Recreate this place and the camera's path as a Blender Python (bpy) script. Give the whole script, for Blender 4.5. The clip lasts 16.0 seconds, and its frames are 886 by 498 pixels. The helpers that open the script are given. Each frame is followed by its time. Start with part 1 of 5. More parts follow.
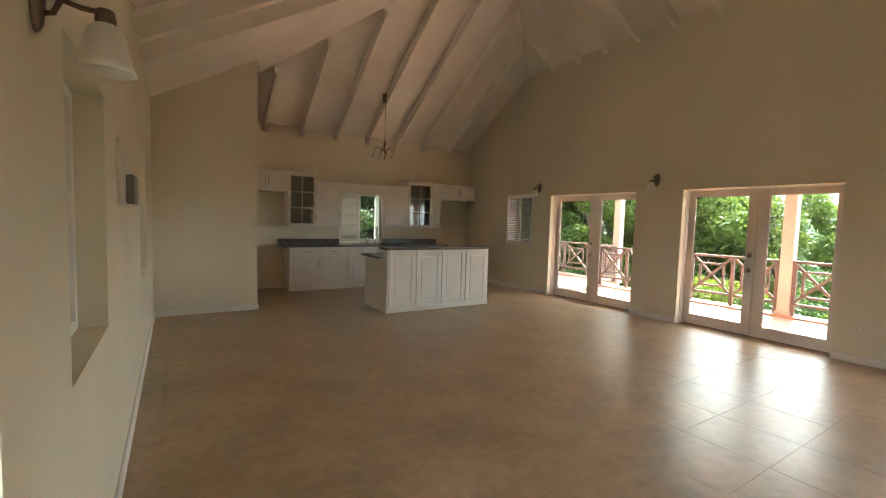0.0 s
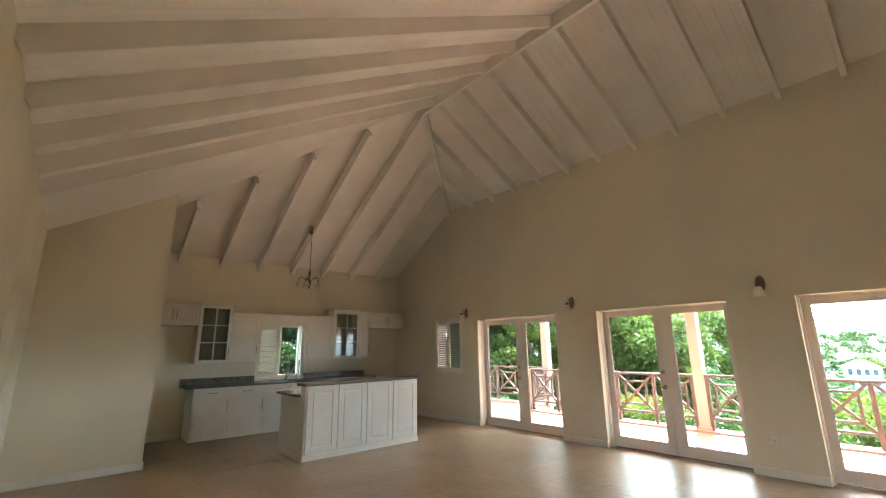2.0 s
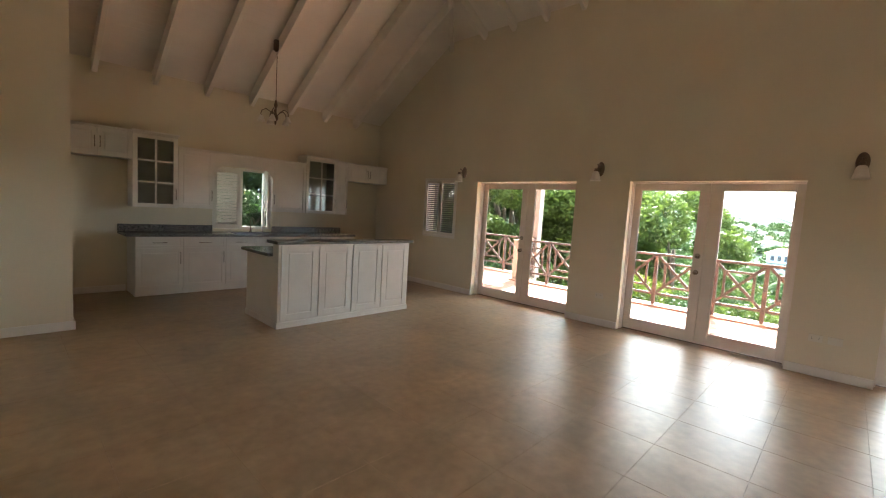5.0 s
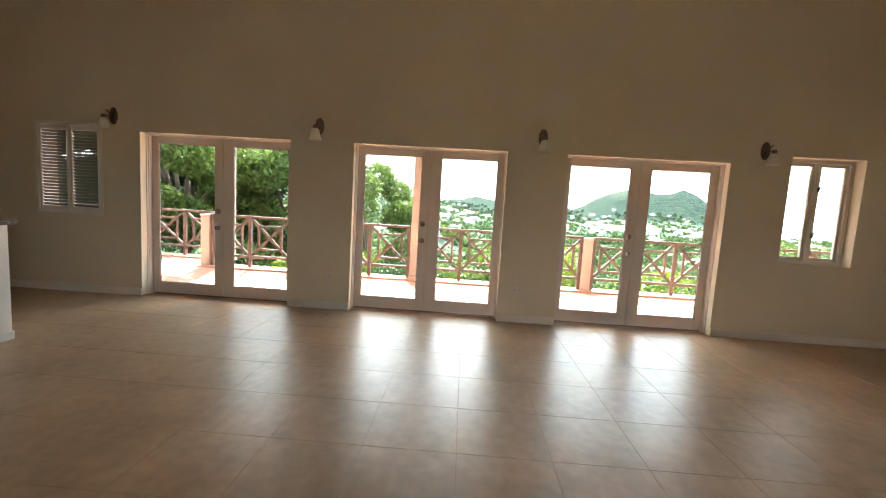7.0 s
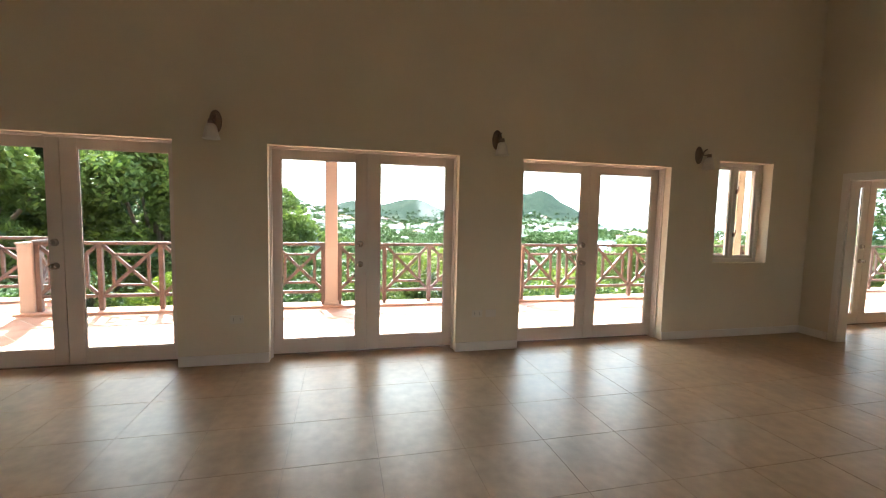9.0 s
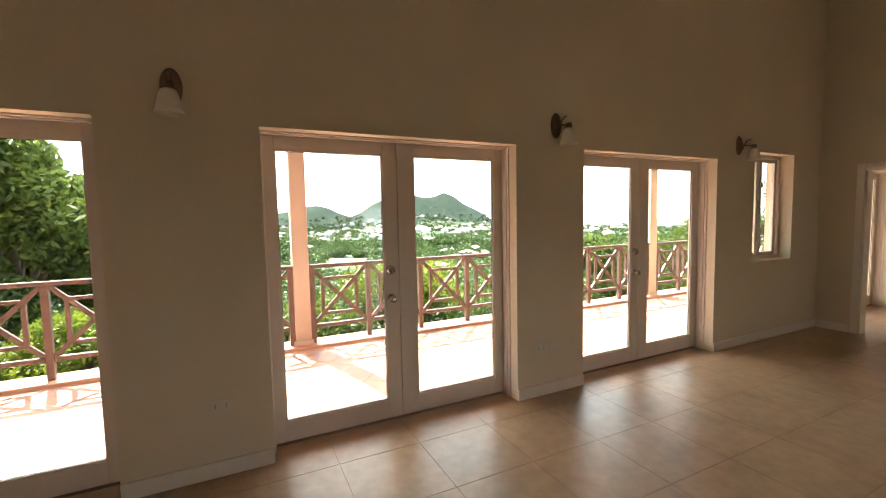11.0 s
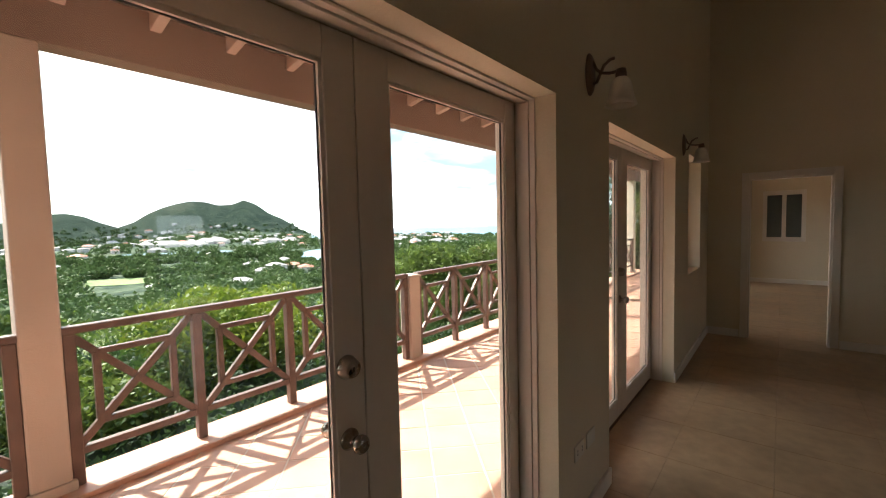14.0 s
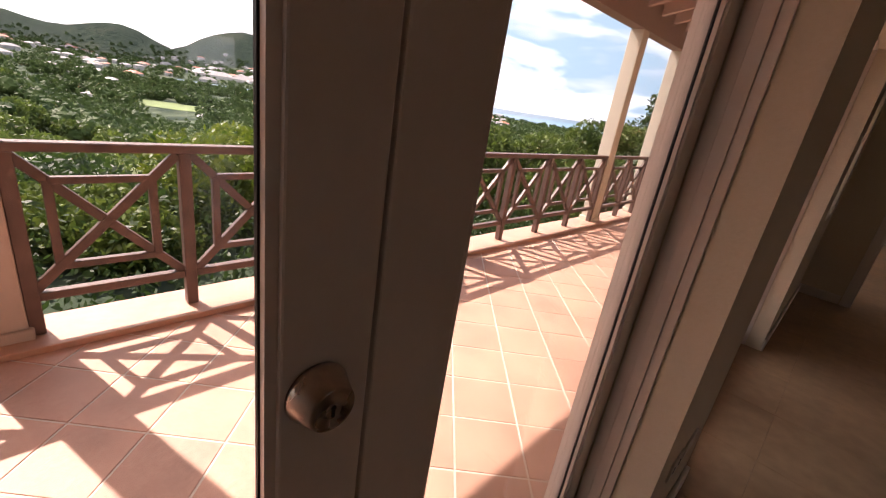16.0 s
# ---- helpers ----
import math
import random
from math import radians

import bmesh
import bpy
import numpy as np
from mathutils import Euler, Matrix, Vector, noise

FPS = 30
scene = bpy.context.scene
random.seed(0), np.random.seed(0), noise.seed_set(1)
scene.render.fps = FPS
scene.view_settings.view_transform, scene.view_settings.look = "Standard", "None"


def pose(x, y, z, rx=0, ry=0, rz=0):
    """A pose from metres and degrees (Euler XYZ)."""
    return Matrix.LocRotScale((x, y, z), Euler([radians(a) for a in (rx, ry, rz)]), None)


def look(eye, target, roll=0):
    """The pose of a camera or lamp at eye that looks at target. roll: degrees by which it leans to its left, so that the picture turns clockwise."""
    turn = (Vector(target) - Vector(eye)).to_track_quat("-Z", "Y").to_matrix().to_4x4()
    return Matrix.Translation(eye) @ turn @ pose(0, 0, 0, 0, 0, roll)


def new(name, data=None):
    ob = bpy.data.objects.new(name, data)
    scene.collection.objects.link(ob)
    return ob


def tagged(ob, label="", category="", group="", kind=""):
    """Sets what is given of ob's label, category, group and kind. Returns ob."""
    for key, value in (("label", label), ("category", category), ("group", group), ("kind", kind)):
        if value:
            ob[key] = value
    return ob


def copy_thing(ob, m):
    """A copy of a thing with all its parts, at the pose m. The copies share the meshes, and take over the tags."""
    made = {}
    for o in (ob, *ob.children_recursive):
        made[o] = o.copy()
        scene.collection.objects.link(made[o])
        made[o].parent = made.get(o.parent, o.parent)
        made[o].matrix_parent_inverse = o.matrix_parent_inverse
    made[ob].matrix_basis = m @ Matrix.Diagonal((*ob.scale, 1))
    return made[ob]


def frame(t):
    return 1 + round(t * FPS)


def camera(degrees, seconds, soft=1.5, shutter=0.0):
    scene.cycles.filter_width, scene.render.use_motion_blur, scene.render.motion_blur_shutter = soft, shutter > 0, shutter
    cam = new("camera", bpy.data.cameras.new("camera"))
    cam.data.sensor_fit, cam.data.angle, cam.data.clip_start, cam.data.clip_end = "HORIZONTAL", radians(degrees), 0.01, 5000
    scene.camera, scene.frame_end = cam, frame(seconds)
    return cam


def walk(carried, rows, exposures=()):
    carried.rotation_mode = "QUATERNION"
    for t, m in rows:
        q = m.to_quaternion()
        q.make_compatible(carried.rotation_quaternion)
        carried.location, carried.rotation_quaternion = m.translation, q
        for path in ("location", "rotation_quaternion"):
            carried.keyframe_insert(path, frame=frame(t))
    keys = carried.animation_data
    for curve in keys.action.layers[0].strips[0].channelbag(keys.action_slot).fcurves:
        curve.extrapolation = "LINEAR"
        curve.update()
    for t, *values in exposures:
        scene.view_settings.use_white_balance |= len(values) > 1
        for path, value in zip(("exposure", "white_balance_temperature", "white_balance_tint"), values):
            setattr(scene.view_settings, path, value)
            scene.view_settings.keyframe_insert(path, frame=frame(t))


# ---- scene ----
cam = camera(92.6, 16.0, 1.1)
PATH = [
    (0, (-6.734, -2.697, 1.522), (-5.662, -1.013, 1.39), 1.7),
    (0.5, (-6.687, -2.715, 1.556), (-5.905, -0.875, 1.547), -0.1),
    (1, (-6.656, -2.752, 1.571), (-5.961, -0.908, 1.912), 0.7),
    (1.5, (-6.635, -2.825, 1.57), (-5.735, -1.116, 2.087), 0.1),
    (2, (-6.6, -2.774, 1.556), (-5.319, -1.307, 2.011), -0.8),
    (2.5, (-6.57, -2.791, 1.547), (-5.143, -1.431, 1.887), -0.6),
    (3, (-6.547, -2.727, 1.569), (-5.125, -1.333, 1.758), 0.8),
    (3.5, (-6.529, -2.512, 1.541), (-5.14, -1.073, 1.498), 2.9),
    (3.7, (-6.514, -2.367, 1.549), (-5.141, -0.918, 1.424), 3.4),
    (5.8, (-5.763, -0.912, 1.508), (-4.159, 0.264, 1.3), 2.4),
    (6, (-5.676, -0.841, 1.498), (-3.96, 0.17, 1.314), 2.1),
    (6.5, (-5.438, -0.749, 1.461), (-3.546, -0.132, 1.264), 3.3),
    (7, (-5.291, -0.492, 1.425), (-3.304, -0.4, 1.218), 3.4),
    (7.5, (-5.071, -0.216, 1.45), (-3.102, -0.446, 1.189), 0.4),
    (8, (-4.811, -0.149, 1.489), (-2.849, -0.47, 1.263), -0.1),
    (8.5, (-4.571, 0.002, 1.486), (-2.615, -0.371, 1.305), 1.8),
    (9, (-4.365, 0.249, 1.503), (-2.428, -0.221, 1.336), 1.3),
    (9.2, (-4.282, 0.308, 1.511), (-2.358, -0.212, 1.349), 1.3),
    (11.3, (-2.613, 1.154, 1.546), (-0.862, 0.199, 1.392), -0.7),
    (11.5, (-2.483, 1.175, 1.533), (-0.768, 0.158, 1.376), -0.1),
    (12, (-2.098, 1.253, 1.551), (-0.524, 0.026, 1.422), 0.9),
    (12.5, (-1.722, 1.209, 1.548), (-0.288, -0.18, 1.428), -0.8),
    (13, (-1.377, 1.092, 1.575), (-0.021, -0.375, 1.469), -1.8),
    (13.3, (-1.192, 1.019, 1.58), (0.129, -0.48, 1.488), -1.9),
    (13.5, (-1.048, 0.985, 1.598), (0.268, -0.519, 1.52), -1.8),
    (14, (-0.778, 0.807, 1.569), (0.471, -0.75, 1.447), -1.4),
    (14.5, (-0.536, 0.573, 1.577), (0.777, -0.926, 1.402), -0.4),
    (15, (-0.336, 0.41, 1.499), (1.1, -0.96, 1.254), 3.6),
    (15.5, (-0.184, 0.254, 1.476), (1.154, -1.15, 0.988), 8.0),
    (16, (-0.124, 0.241, 1.469), (1.15, -1.145, 0.793), 8.9),
]
walk(cam, [(t, look(eye, target, roll)) for t, eye, target, roll in PATH], [(0.0, 3.43, 6300, 8), (0.5, 3.55, 6600, 10), (1.5, 3.85, 6700, 11), (2.0, 3.7, 5700, 3), (2.5, 3.6, 5300, 4), (3.5, 3.4, 5800, 12), (6.0, 3.2, 6080, 10), (9.2, 2.85, 5980, 9), (11.3, 2.64, 6800, 15), (13.0, 2.02, 6700, 15), (14.0, 1.45, 6400, 12), (14.6, 1.21, 6100, 10), (15.0, 0.33, 6000, 13), (15.5, 0.7, 6250, 29), (16.0, 0.9, 7000, 35)])

# ---- world, sun, exposure ----
SUN_AZ, SUN_EL = 15.7, 50.0          # degrees from +x towards +y, and above the horizon
world = bpy.data.worlds.new("sky")
scene.world = world
world.use_nodes = True
wn, wl = world.node_tree.nodes, world.node_tree.links
sky = wn.new("ShaderNodeTexSky")
sky.sky_type, sky.sun_disc = "NISHITA", False
sky.sun_elevation, sky.sun_rotation = radians(SUN_EL), radians(90.0 - SUN_AZ)
sky.dust_density, sky.air_density = 2.5, 1.2
wl.new(sky.outputs[0], wn["Background"].inputs[0])
wn["Background"].inputs[1].default_value = 0.15

sun = new("sun", bpy.data.lights.new("sun", "SUN"))
sun.data.energy, sun.data.angle, sun.data.color = 5.0, radians(0.6), (1.0, 0.94, 0.85)
d = Vector((math.cos(radians(SUN_EL)) * math.cos(radians(SUN_AZ)), math.cos(radians(SUN_EL)) * math.sin(radians(SUN_AZ)), math.sin(radians(SUN_EL))))
sun.matrix_world = look(d * 60, (0, 0, 0))


# ---- materials ----
def mat(name, base, rough=0.6, metal=0.0, var=0.12, scale=3.0, fine=60.0, bump=0.05, tint=None, island=False, object_var=0.0, spec=0.5, coat=0.0):
    """A painted, stone or wooden surface: broad stains and fine grain over a base colour."""
    m = bpy.data.materials.new(name)
    m.use_nodes = True
    n, l = m.node_tree.nodes, m.node_tree.links
    b = n["Principled BSDF"]
    tc = n.new("ShaderNodeTexCoord")
    big = n.new("ShaderNodeTexNoise")
    big.inputs["Scale"].default_value, big.inputs["Detail"].default_value = scale, 5
    small = n.new("ShaderNodeTexNoise")
    small.inputs["Scale"].default_value, small.inputs["Detail"].default_value = fine, 3
    geo = n.new("ShaderNodeNewGeometry")
    for t in (big, small):
        l.new(geo.outputs["Position"], t.inputs["Vector"])
    ramp = n.new("ShaderNodeValToRGB")
    lo = [c * (1 - var) for c in base]
    hi = [min(1, c * (1 + var)) for c in base]
    if tint:
        lo = list(tint)
    ramp.color_ramp.elements[0].position, ramp.color_ramp.elements[1].position = 0.32, 0.68
    ramp.color_ramp.elements[0].color, ramp.color_ramp.elements[1].color = (*lo, 1), (*hi, 1)
    l.new(big.outputs["Fac"], ramp.inputs["Fac"])
    mix = n.new("ShaderNodeMix")
    mix.data_type, mix.blend_type = "RGBA", "OVERLAY"
    mix.inputs["Factor"].default_value = min(1.0, var * 1.6)
    l.new(ramp.outputs["Color"], mix.inputs["A"])
    l.new(small.outputs["Fac"], mix.inputs["B"])
    out = mix.outputs["Result"]
    if island or object_var:
        hsv = n.new("ShaderNodeHueSaturation")
        mr = n.new("ShaderNodeMapRange")
        k = object_var or 0.25
        mr.inputs["To Min"].default_value, mr.inputs["To Max"].default_value = 1 - k, 1 + k
        if island:
            l.new(geo.outputs["Random Per Island"], mr.inputs["Value"])
        else:
            oi = n.new("ShaderNodeObjectInfo")
            l.new(oi.outputs["Random"], mr.inputs["Value"])
        l.new(mr.outputs["Result"], hsv.inputs["Value"])
        l.new(out, hsv.inputs["Color"])
        out = hsv.outputs["Color"]
    l.new(out, b.inputs["Base Color"])
    rr = n.new("ShaderNodeMapRange")
    rr.inputs["To Min"].default_value, rr.inputs["To Max"].default_value = max(0.02, rough - 0.08), min(1, rough + 0.08)
    l.new(big.outputs["Fac"], rr.inputs["Value"])
    l.new(rr.outputs["Result"], b.inputs["Roughness"])
    b.inputs["Metallic"].default_value = metal
    b.inputs["Specular IOR Level"].default_value = spec
    b.inputs["Coat Weight"].default_value = coat
    if bump:
        bp = n.new("ShaderNodeBump")
        bp.inputs["Strength"].default_value, bp.inputs["Distance"].default_value = bump, 0.01
        l.new(small.outputs["Fac"], bp.inputs["Height"])
        l.new(bp.outputs["Normal"], b.inputs["Normal"])
    return m


def glass_mat(name, tint=(0.95, 0.98, 0.96), rough=0.0):
    m = bpy.data.materials.new(name)
    m.use_nodes = True
    n, l = m.node_tree.nodes, m.node_tree.links
    n.remove(n["Principled BSDF"])
    tr, gl, fr, mx = n.new("ShaderNodeBsdfTransparent"), n.new("ShaderNodeBsdfGlossy"), n.new("ShaderNodeLayerWeight"), n.new("ShaderNodeMixShader")
    tr.inputs[0].default_value = (*tint, 1)
    gl.inputs["Roughness"].default_value = rough
    fr.inputs[0].default_value = 0.5
    pw, ma = n.new("ShaderNodeMath"), n.new("ShaderNodeMath")
    pw.operation, ma.operation = "POWER", "MULTIPLY_ADD"
    pw.inputs[1].default_value, ma.inputs[1].default_value, ma.inputs[2].default_value = 5.0, 0.9, 0.035
    l.new(fr.outputs["Facing"], pw.inputs[0])
    l.new(pw.outputs[0], ma.inputs[0])
    l.new(ma.outputs[0], mx.inputs[0])
    l.new(tr.outputs[0], mx.inputs[1])
    l.new(gl.outputs[0], mx.inputs[2])
    l.new(mx.outputs[0], n["Material Output"].inputs[0])
    return m


def leaf_mat(name, dark, light, trans=0.35, spec=0.3):
    m = bpy.data.materials.new(name)
    m.use_nodes = True
    n, l = m.node_tree.nodes, m.node_tree.links
    b = n["Principled BSDF"]
    geo, ramp = n.new("ShaderNodeNewGeometry"), n.new("ShaderNodeValToRGB")
    nz, ad = n.new("ShaderNodeTexNoise"), n.new("ShaderNodeMath")
    nz.inputs["Scale"].default_value = 0.55
    l.new(geo.outputs["Position"], nz.inputs["Vector"])
    ad.operation = "MULTIPLY_ADD"
    l.new(geo.outputs["Random Per Island"], ad.inputs[0])
    ad.inputs[1].default_value = 0.45
    l.new(nz.outputs["Fac"], ad.inputs[2])
    ramp.color_ramp.elements[0].position, ramp.color_ramp.elements[1].position = 0.4, 0.95
    ramp.color_ramp.elements[0].color, ramp.color_ramp.elements[1].color = (*dark, 1), (*light, 1)
    l.new(ad.outputs[0], ramp.inputs[0])
    l.new(ramp.outputs[0], b.inputs["Base Color"])
    b.inputs["Roughness"].default_value = 0.5
    b.inputs["Specular IOR Level"].default_value = spec
    tl, mx = n.new("ShaderNodeBsdfTranslucent"), n.new("ShaderNodeMixShader")
    l.new(ramp.outputs[0], tl.inputs[0])
    mx.inputs[0].default_value = trans
    l.new(b.outputs[0], mx.inputs[1])
    l.new(tl.outputs[0], mx.inputs[2])
    l.new(mx.outputs[0], n["Material Output"].inputs[0])
    return m


M_WALL = mat("cream_wall_paint", (0.755, 0.675, 0.525), 0.75, var=0.05, scale=0.8, fine=90, bump=0.12)
M_CEIL = mat("pale_ceiling_paint", (0.87, 0.80, 0.72), 0.7, var=0.05, scale=1.2, fine=40, bump=0.05)
M_TRIM = mat("white_trim_paint", (0.82, 0.77, 0.70), 0.45, var=0.04, scale=2.0, fine=50, bump=0.03)
M_CAB = mat("white_cabinet_lacquer", (0.80, 0.75, 0.69), 0.4, var=0.04, scale=3.0, fine=40, bump=0.03)
M_GRANITE = mat("grey_granite", (0.17, 0.155, 0.145), 0.2, var=0.6, scale=45, fine=160, bump=0.0)
M_BRONZE = mat("dark_bronze", (0.25, 0.18, 0.135), 0.40, 0.9, var=0.15, scale=20, fine=120, bump=0.03)
M_NICKEL = mat("satin_nickel", (0.42, 0.36, 0.31), 0.28, 1.0, var=0.1, scale=15, fine=120, bump=0.02)
M_SHADE = mat("frosted_shade_glass", (0.82, 0.76, 0.66), 0.35, var=0.04, scale=20, fine=80, bump=0.02)
M_DARK = mat("dark_gasket", (0.02, 0.02, 0.02), 0.6, var=0.1, bump=0.0)
M_TILE = mat("beige_floor_tile", (0.43, 0.30, 0.182), 0.35, var=0.16, scale=1.6, fine=11, bump=0.02, object_var=0.02)
M_GROUT = mat("floor_grout", (0.385, 0.27, 0.165), 0.6, var=0.15, scale=5, fine=60, bump=0.1)
M_TERRA = mat("terracotta_tile", (0.62, 0.35, 0.25), 0.55, var=0.13, scale=3.5, fine=45, bump=0.08, object_var=0.08)
M_TGROUT = mat("terrace_grout", (0.72, 0.62, 0.52), 0.85, var=0.12, scale=6, fine=70, bump=0.1)
M_RAIL = mat("oxblood_rail_paint", (0.135, 0.078, 0.064), 0.5, var=0.25, scale=9, fine=50, bump=0.12)
M_STUCCO = mat("peach_stucco", (0.52, 0.42, 0.36), 0.85, var=0.08, scale=2.0, fine=80, bump=0.25)
M_PALECOL = mat("pale_column_paint", (0.66, 0.60, 0.48), 0.8, var=0.08, scale=2.5, fine=80, bump=0.2)
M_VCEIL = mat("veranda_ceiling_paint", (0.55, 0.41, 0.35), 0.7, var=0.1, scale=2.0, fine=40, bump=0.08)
# white door paint with the terrace's pink bounce light mixed into the colour
M_DOOR_BOUNCE = mat("bounce_tinted_door_paint", (0.80, 0.715, 0.64), 0.4, var=0.04, scale=2.0, fine=50, bump=0.03)
M_LAWN = mat("cut_grass", (0.16, 0.22, 0.07), 0.9, var=0.2, scale=0.08, fine=2, bump=0.0)
# mauve-brown beam, its colour lowered to carry the shade under the roof
M_BEAM_SHADE = mat("shaded_veranda_beam", (0.27, 0.19, 0.16), 0.7, var=0.1, scale=2.0, fine=40, bump=0.08)
M_GLASS = glass_mat("door_glass")
M_CABGLASS = glass_mat("cabinet_glass", (0.78, 0.79, 0.77))
M_VILLA = mat("pale_blue_villa_wall", (0.40, 0.47, 0.53), 0.8, var=0.06, scale=0.5, fine=3, bump=0.0)
M_BARK = mat("bark", (0.12, 0.085, 0.06), 0.9, var=0.4, scale=8, fine=40, bump=0.6)
M_LEAF_A = leaf_mat("leaves_mid", (0.020, 0.050, 0.009), (0.145, 0.20, 0.036))
M_LEAF_B = leaf_mat("leaves_bright", (0.055, 0.115, 0.011), (0.22, 0.27, 0.028))
M_LEAF_C = leaf_mat("leaves_dark", (0.010, 0.030, 0.008), (0.048, 0.09, 0.02))
M_LEAF_FAR = leaf_mat("leaves_far", (0.018, 0.044, 0.014), (0.085, 0.130, 0.040), 0.15, 0.08)
# blade colour darkened to hold the shade of backlit slats
M_SLAT_BACKLIT = mat("backlit_louvre_blade", (0.085, 0.075, 0.085), 0.5, var=0.06, bump=0.0)
M_SHUT = mat("grey_green_louvre_blade", (0.13, 0.14, 0.12), 0.5, var=0.06, bump=0.0)
M_PLASTIC = mat("white_plastic", (0.75, 0.70, 0.6), 0.4, var=0.03, bump=0.0)
M_GREY = mat("grey_plastic", (0.22, 0.21, 0.19), 0.4, var=0.06, bump=0.0)
M_HWALL = mat("far_house_wall", (0.42, 0.41, 0.39), 0.8, var=0.08, scale=0.4, fine=3, bump=0.0, object_var=0.16)
M_HROOF = mat("far_house_roof", (0.36, 0.335, 0.32), 0.7, var=0.15, scale=0.4, fine=3, bump=0.0, object_var=0.3)
M_HROOFR = mat("far_red_roof", (0.45, 0.17, 0.11), 0.7, var=0.15, scale=0.4, fine=3, bump=0.0, object_var=0.2)
M_BLUE = mat("blue_hotel_wall", (0.16, 0.27, 0.42), 0.7, var=0.08, scale=0.4, fine=3, bump=0.0)
M_HWIN = mat("far_window", (0.05, 0.06, 0.08), 0.2, var=0.1, scale=0.4, fine=3, bump=0.0)


def sky_mat():
    """Bright haze with drifting cloud: white low down, blue gaps higher up."""
    m = bpy.data.materials.new("cloudy_sky")
    m.use_nodes = True
    n, l = m.node_tree.nodes, m.node_tree.links
    n.remove(n["Principled BSDF"])
    geo, mp, nz, rp, em = n.new("ShaderNodeNewGeometry"), n.new("ShaderNodeMapping"), n.new("ShaderNodeTexNoise"), n.new("ShaderNodeValToRGB"), n.new("ShaderNodeEmission")
    mp.inputs["Scale"].default_value = (0.0007, 0.0007, 0.0024)
    nz.inputs["Scale"].default_value, nz.inputs["Detail"].default_value, nz.inputs["Roughness"].default_value = 1.0, 7, 0.5
    nz.inputs["Distortion"].default_value = 0.4
    l.new(geo.outputs["Position"], mp.inputs["Vector"])
    l.new(mp.outputs[0], nz.inputs["Vector"])
    e = rp.color_ramp.elements
    e[0].position, e[0].color = 0.32, (0.18, 0.28, 0.36, 1)
    e[1].position, e[1].color = 0.53, (1.0, 1.0, 0.98, 1)
    sep, south = n.new("ShaderNodeSeparateXYZ"), n.new("ShaderNodeMath")     # the sky clears towards the south
    l.new(geo.outputs["Position"], sep.inputs[0])
    south.operation = "MULTIPLY_ADD"
    south.inputs[1].default_value = 0.00004
    l.new(sep.outputs["Y"], south.inputs[0])
    l.new(nz.outputs["Fac"], south.inputs[2])
    off = n.new("ShaderNodeMath")
    off.inputs[1].default_value = 0.035
    l.new(south.outputs[0], off.inputs[0])
    l.new(off.outputs[0], rp.inputs[0])
    m2, n2, r2, mx = n.new("ShaderNodeMapping"), n.new("ShaderNodeTexNoise"), n.new("ShaderNodeValToRGB"), n.new("ShaderNodeMix")
    m2.inputs["Scale"].default_value, m2.inputs["Location"].default_value = (0.0013, 0.0013, 0.0052), (3.1, 1.7, 0.4)
    n2.inputs["Scale"].default_value, n2.inputs["Detail"].default_value = 1.0, 6
    l.new(geo.outputs["Position"], m2.inputs["Vector"])
    l.new(m2.outputs[0], n2.inputs["Vector"])
    r2.color_ramp.elements[0].position, r2.color_ramp.elements[1].position = 0.50, 0.68
    r2.color_ramp.elements[0].color, r2.color_ramp.elements[1].color = (0, 0, 0, 1), (0.85, 0.85, 0.85, 1)
    l.new(n2.outputs["Fac"], r2.inputs[0])
    mx.data_type = "RGBA"
    mx.inputs["B"].default_value = (0.36, 0.41, 0.47, 1)                     # grey cloud bellies
    l.new(r2.outputs[0], mx.inputs["Factor"])
    l.new(rp.outputs[0], mx.inputs["A"])
    l.new(mx.outputs["Result"], em.inputs[0])
    em.inputs[1].default_value = SKY_GLOW
    l.new(em.outputs[0], n["Material Output"].inputs[0])
    return m


SKY_GLOW = 1.9
M_SKY = sky_mat()


# ---- building helpers ----
def box(bm, x0, y0, z0, x1, y1, z1, bev=0.0):
    v = [bm.verts.new(p) for p in ((x0, y0, z0), (x1, y0, z0), (x1, y1, z0), (x0, y1, z0), (x0, y0, z1), (x1, y0, z1), (x1, y1, z1), (x0, y1, z1))]
    f = [bm.faces.new([v[i] for i in q]) for q in ((3, 2, 1, 0), (4, 5, 6, 7), (0, 1, 5, 4), (1, 2, 6, 5), (2, 3, 7, 6), (3, 0, 4, 7))]
    if bev:
        bmesh.ops.bevel(bm, geom=list({e for q in f for e in q.edges}), offset=bev, segments=2, affect="EDGES", profile=0.5)
    return bm


def bar(bm, a, b, w, h, up=(0, 0, 1), bev=0.0):
    """A straight square-cut bar from a to b; w across, h along up."""
    a, b, up = Vector(a), Vector(b), Vector(up)
    along = (b - a).normalized()
    side = along.cross(up).normalized() * w / 2
    top = side.cross(along).normalized() * h / 2
    v = [bm.verts.new(p + s * side + t * top) for p in (a, b) for s, t in ((-1, -1), (1, -1), (1, 1), (-1, 1))]
    f = [bm.faces.new([v[i] for i in q]) for q in ((3, 2, 1, 0), (4, 5, 6, 7), (0, 1, 5, 4), (1, 2, 6, 5), (2, 3, 7, 6), (3, 0, 4, 7))]
    bmesh.ops.recalc_face_normals(bm, faces=f)
    if bev:
        bmesh.ops.bevel(bm, geom=list({e for q in f for e in q.edges}), offset=bev, segments=1, affect="EDGES")
    return bm


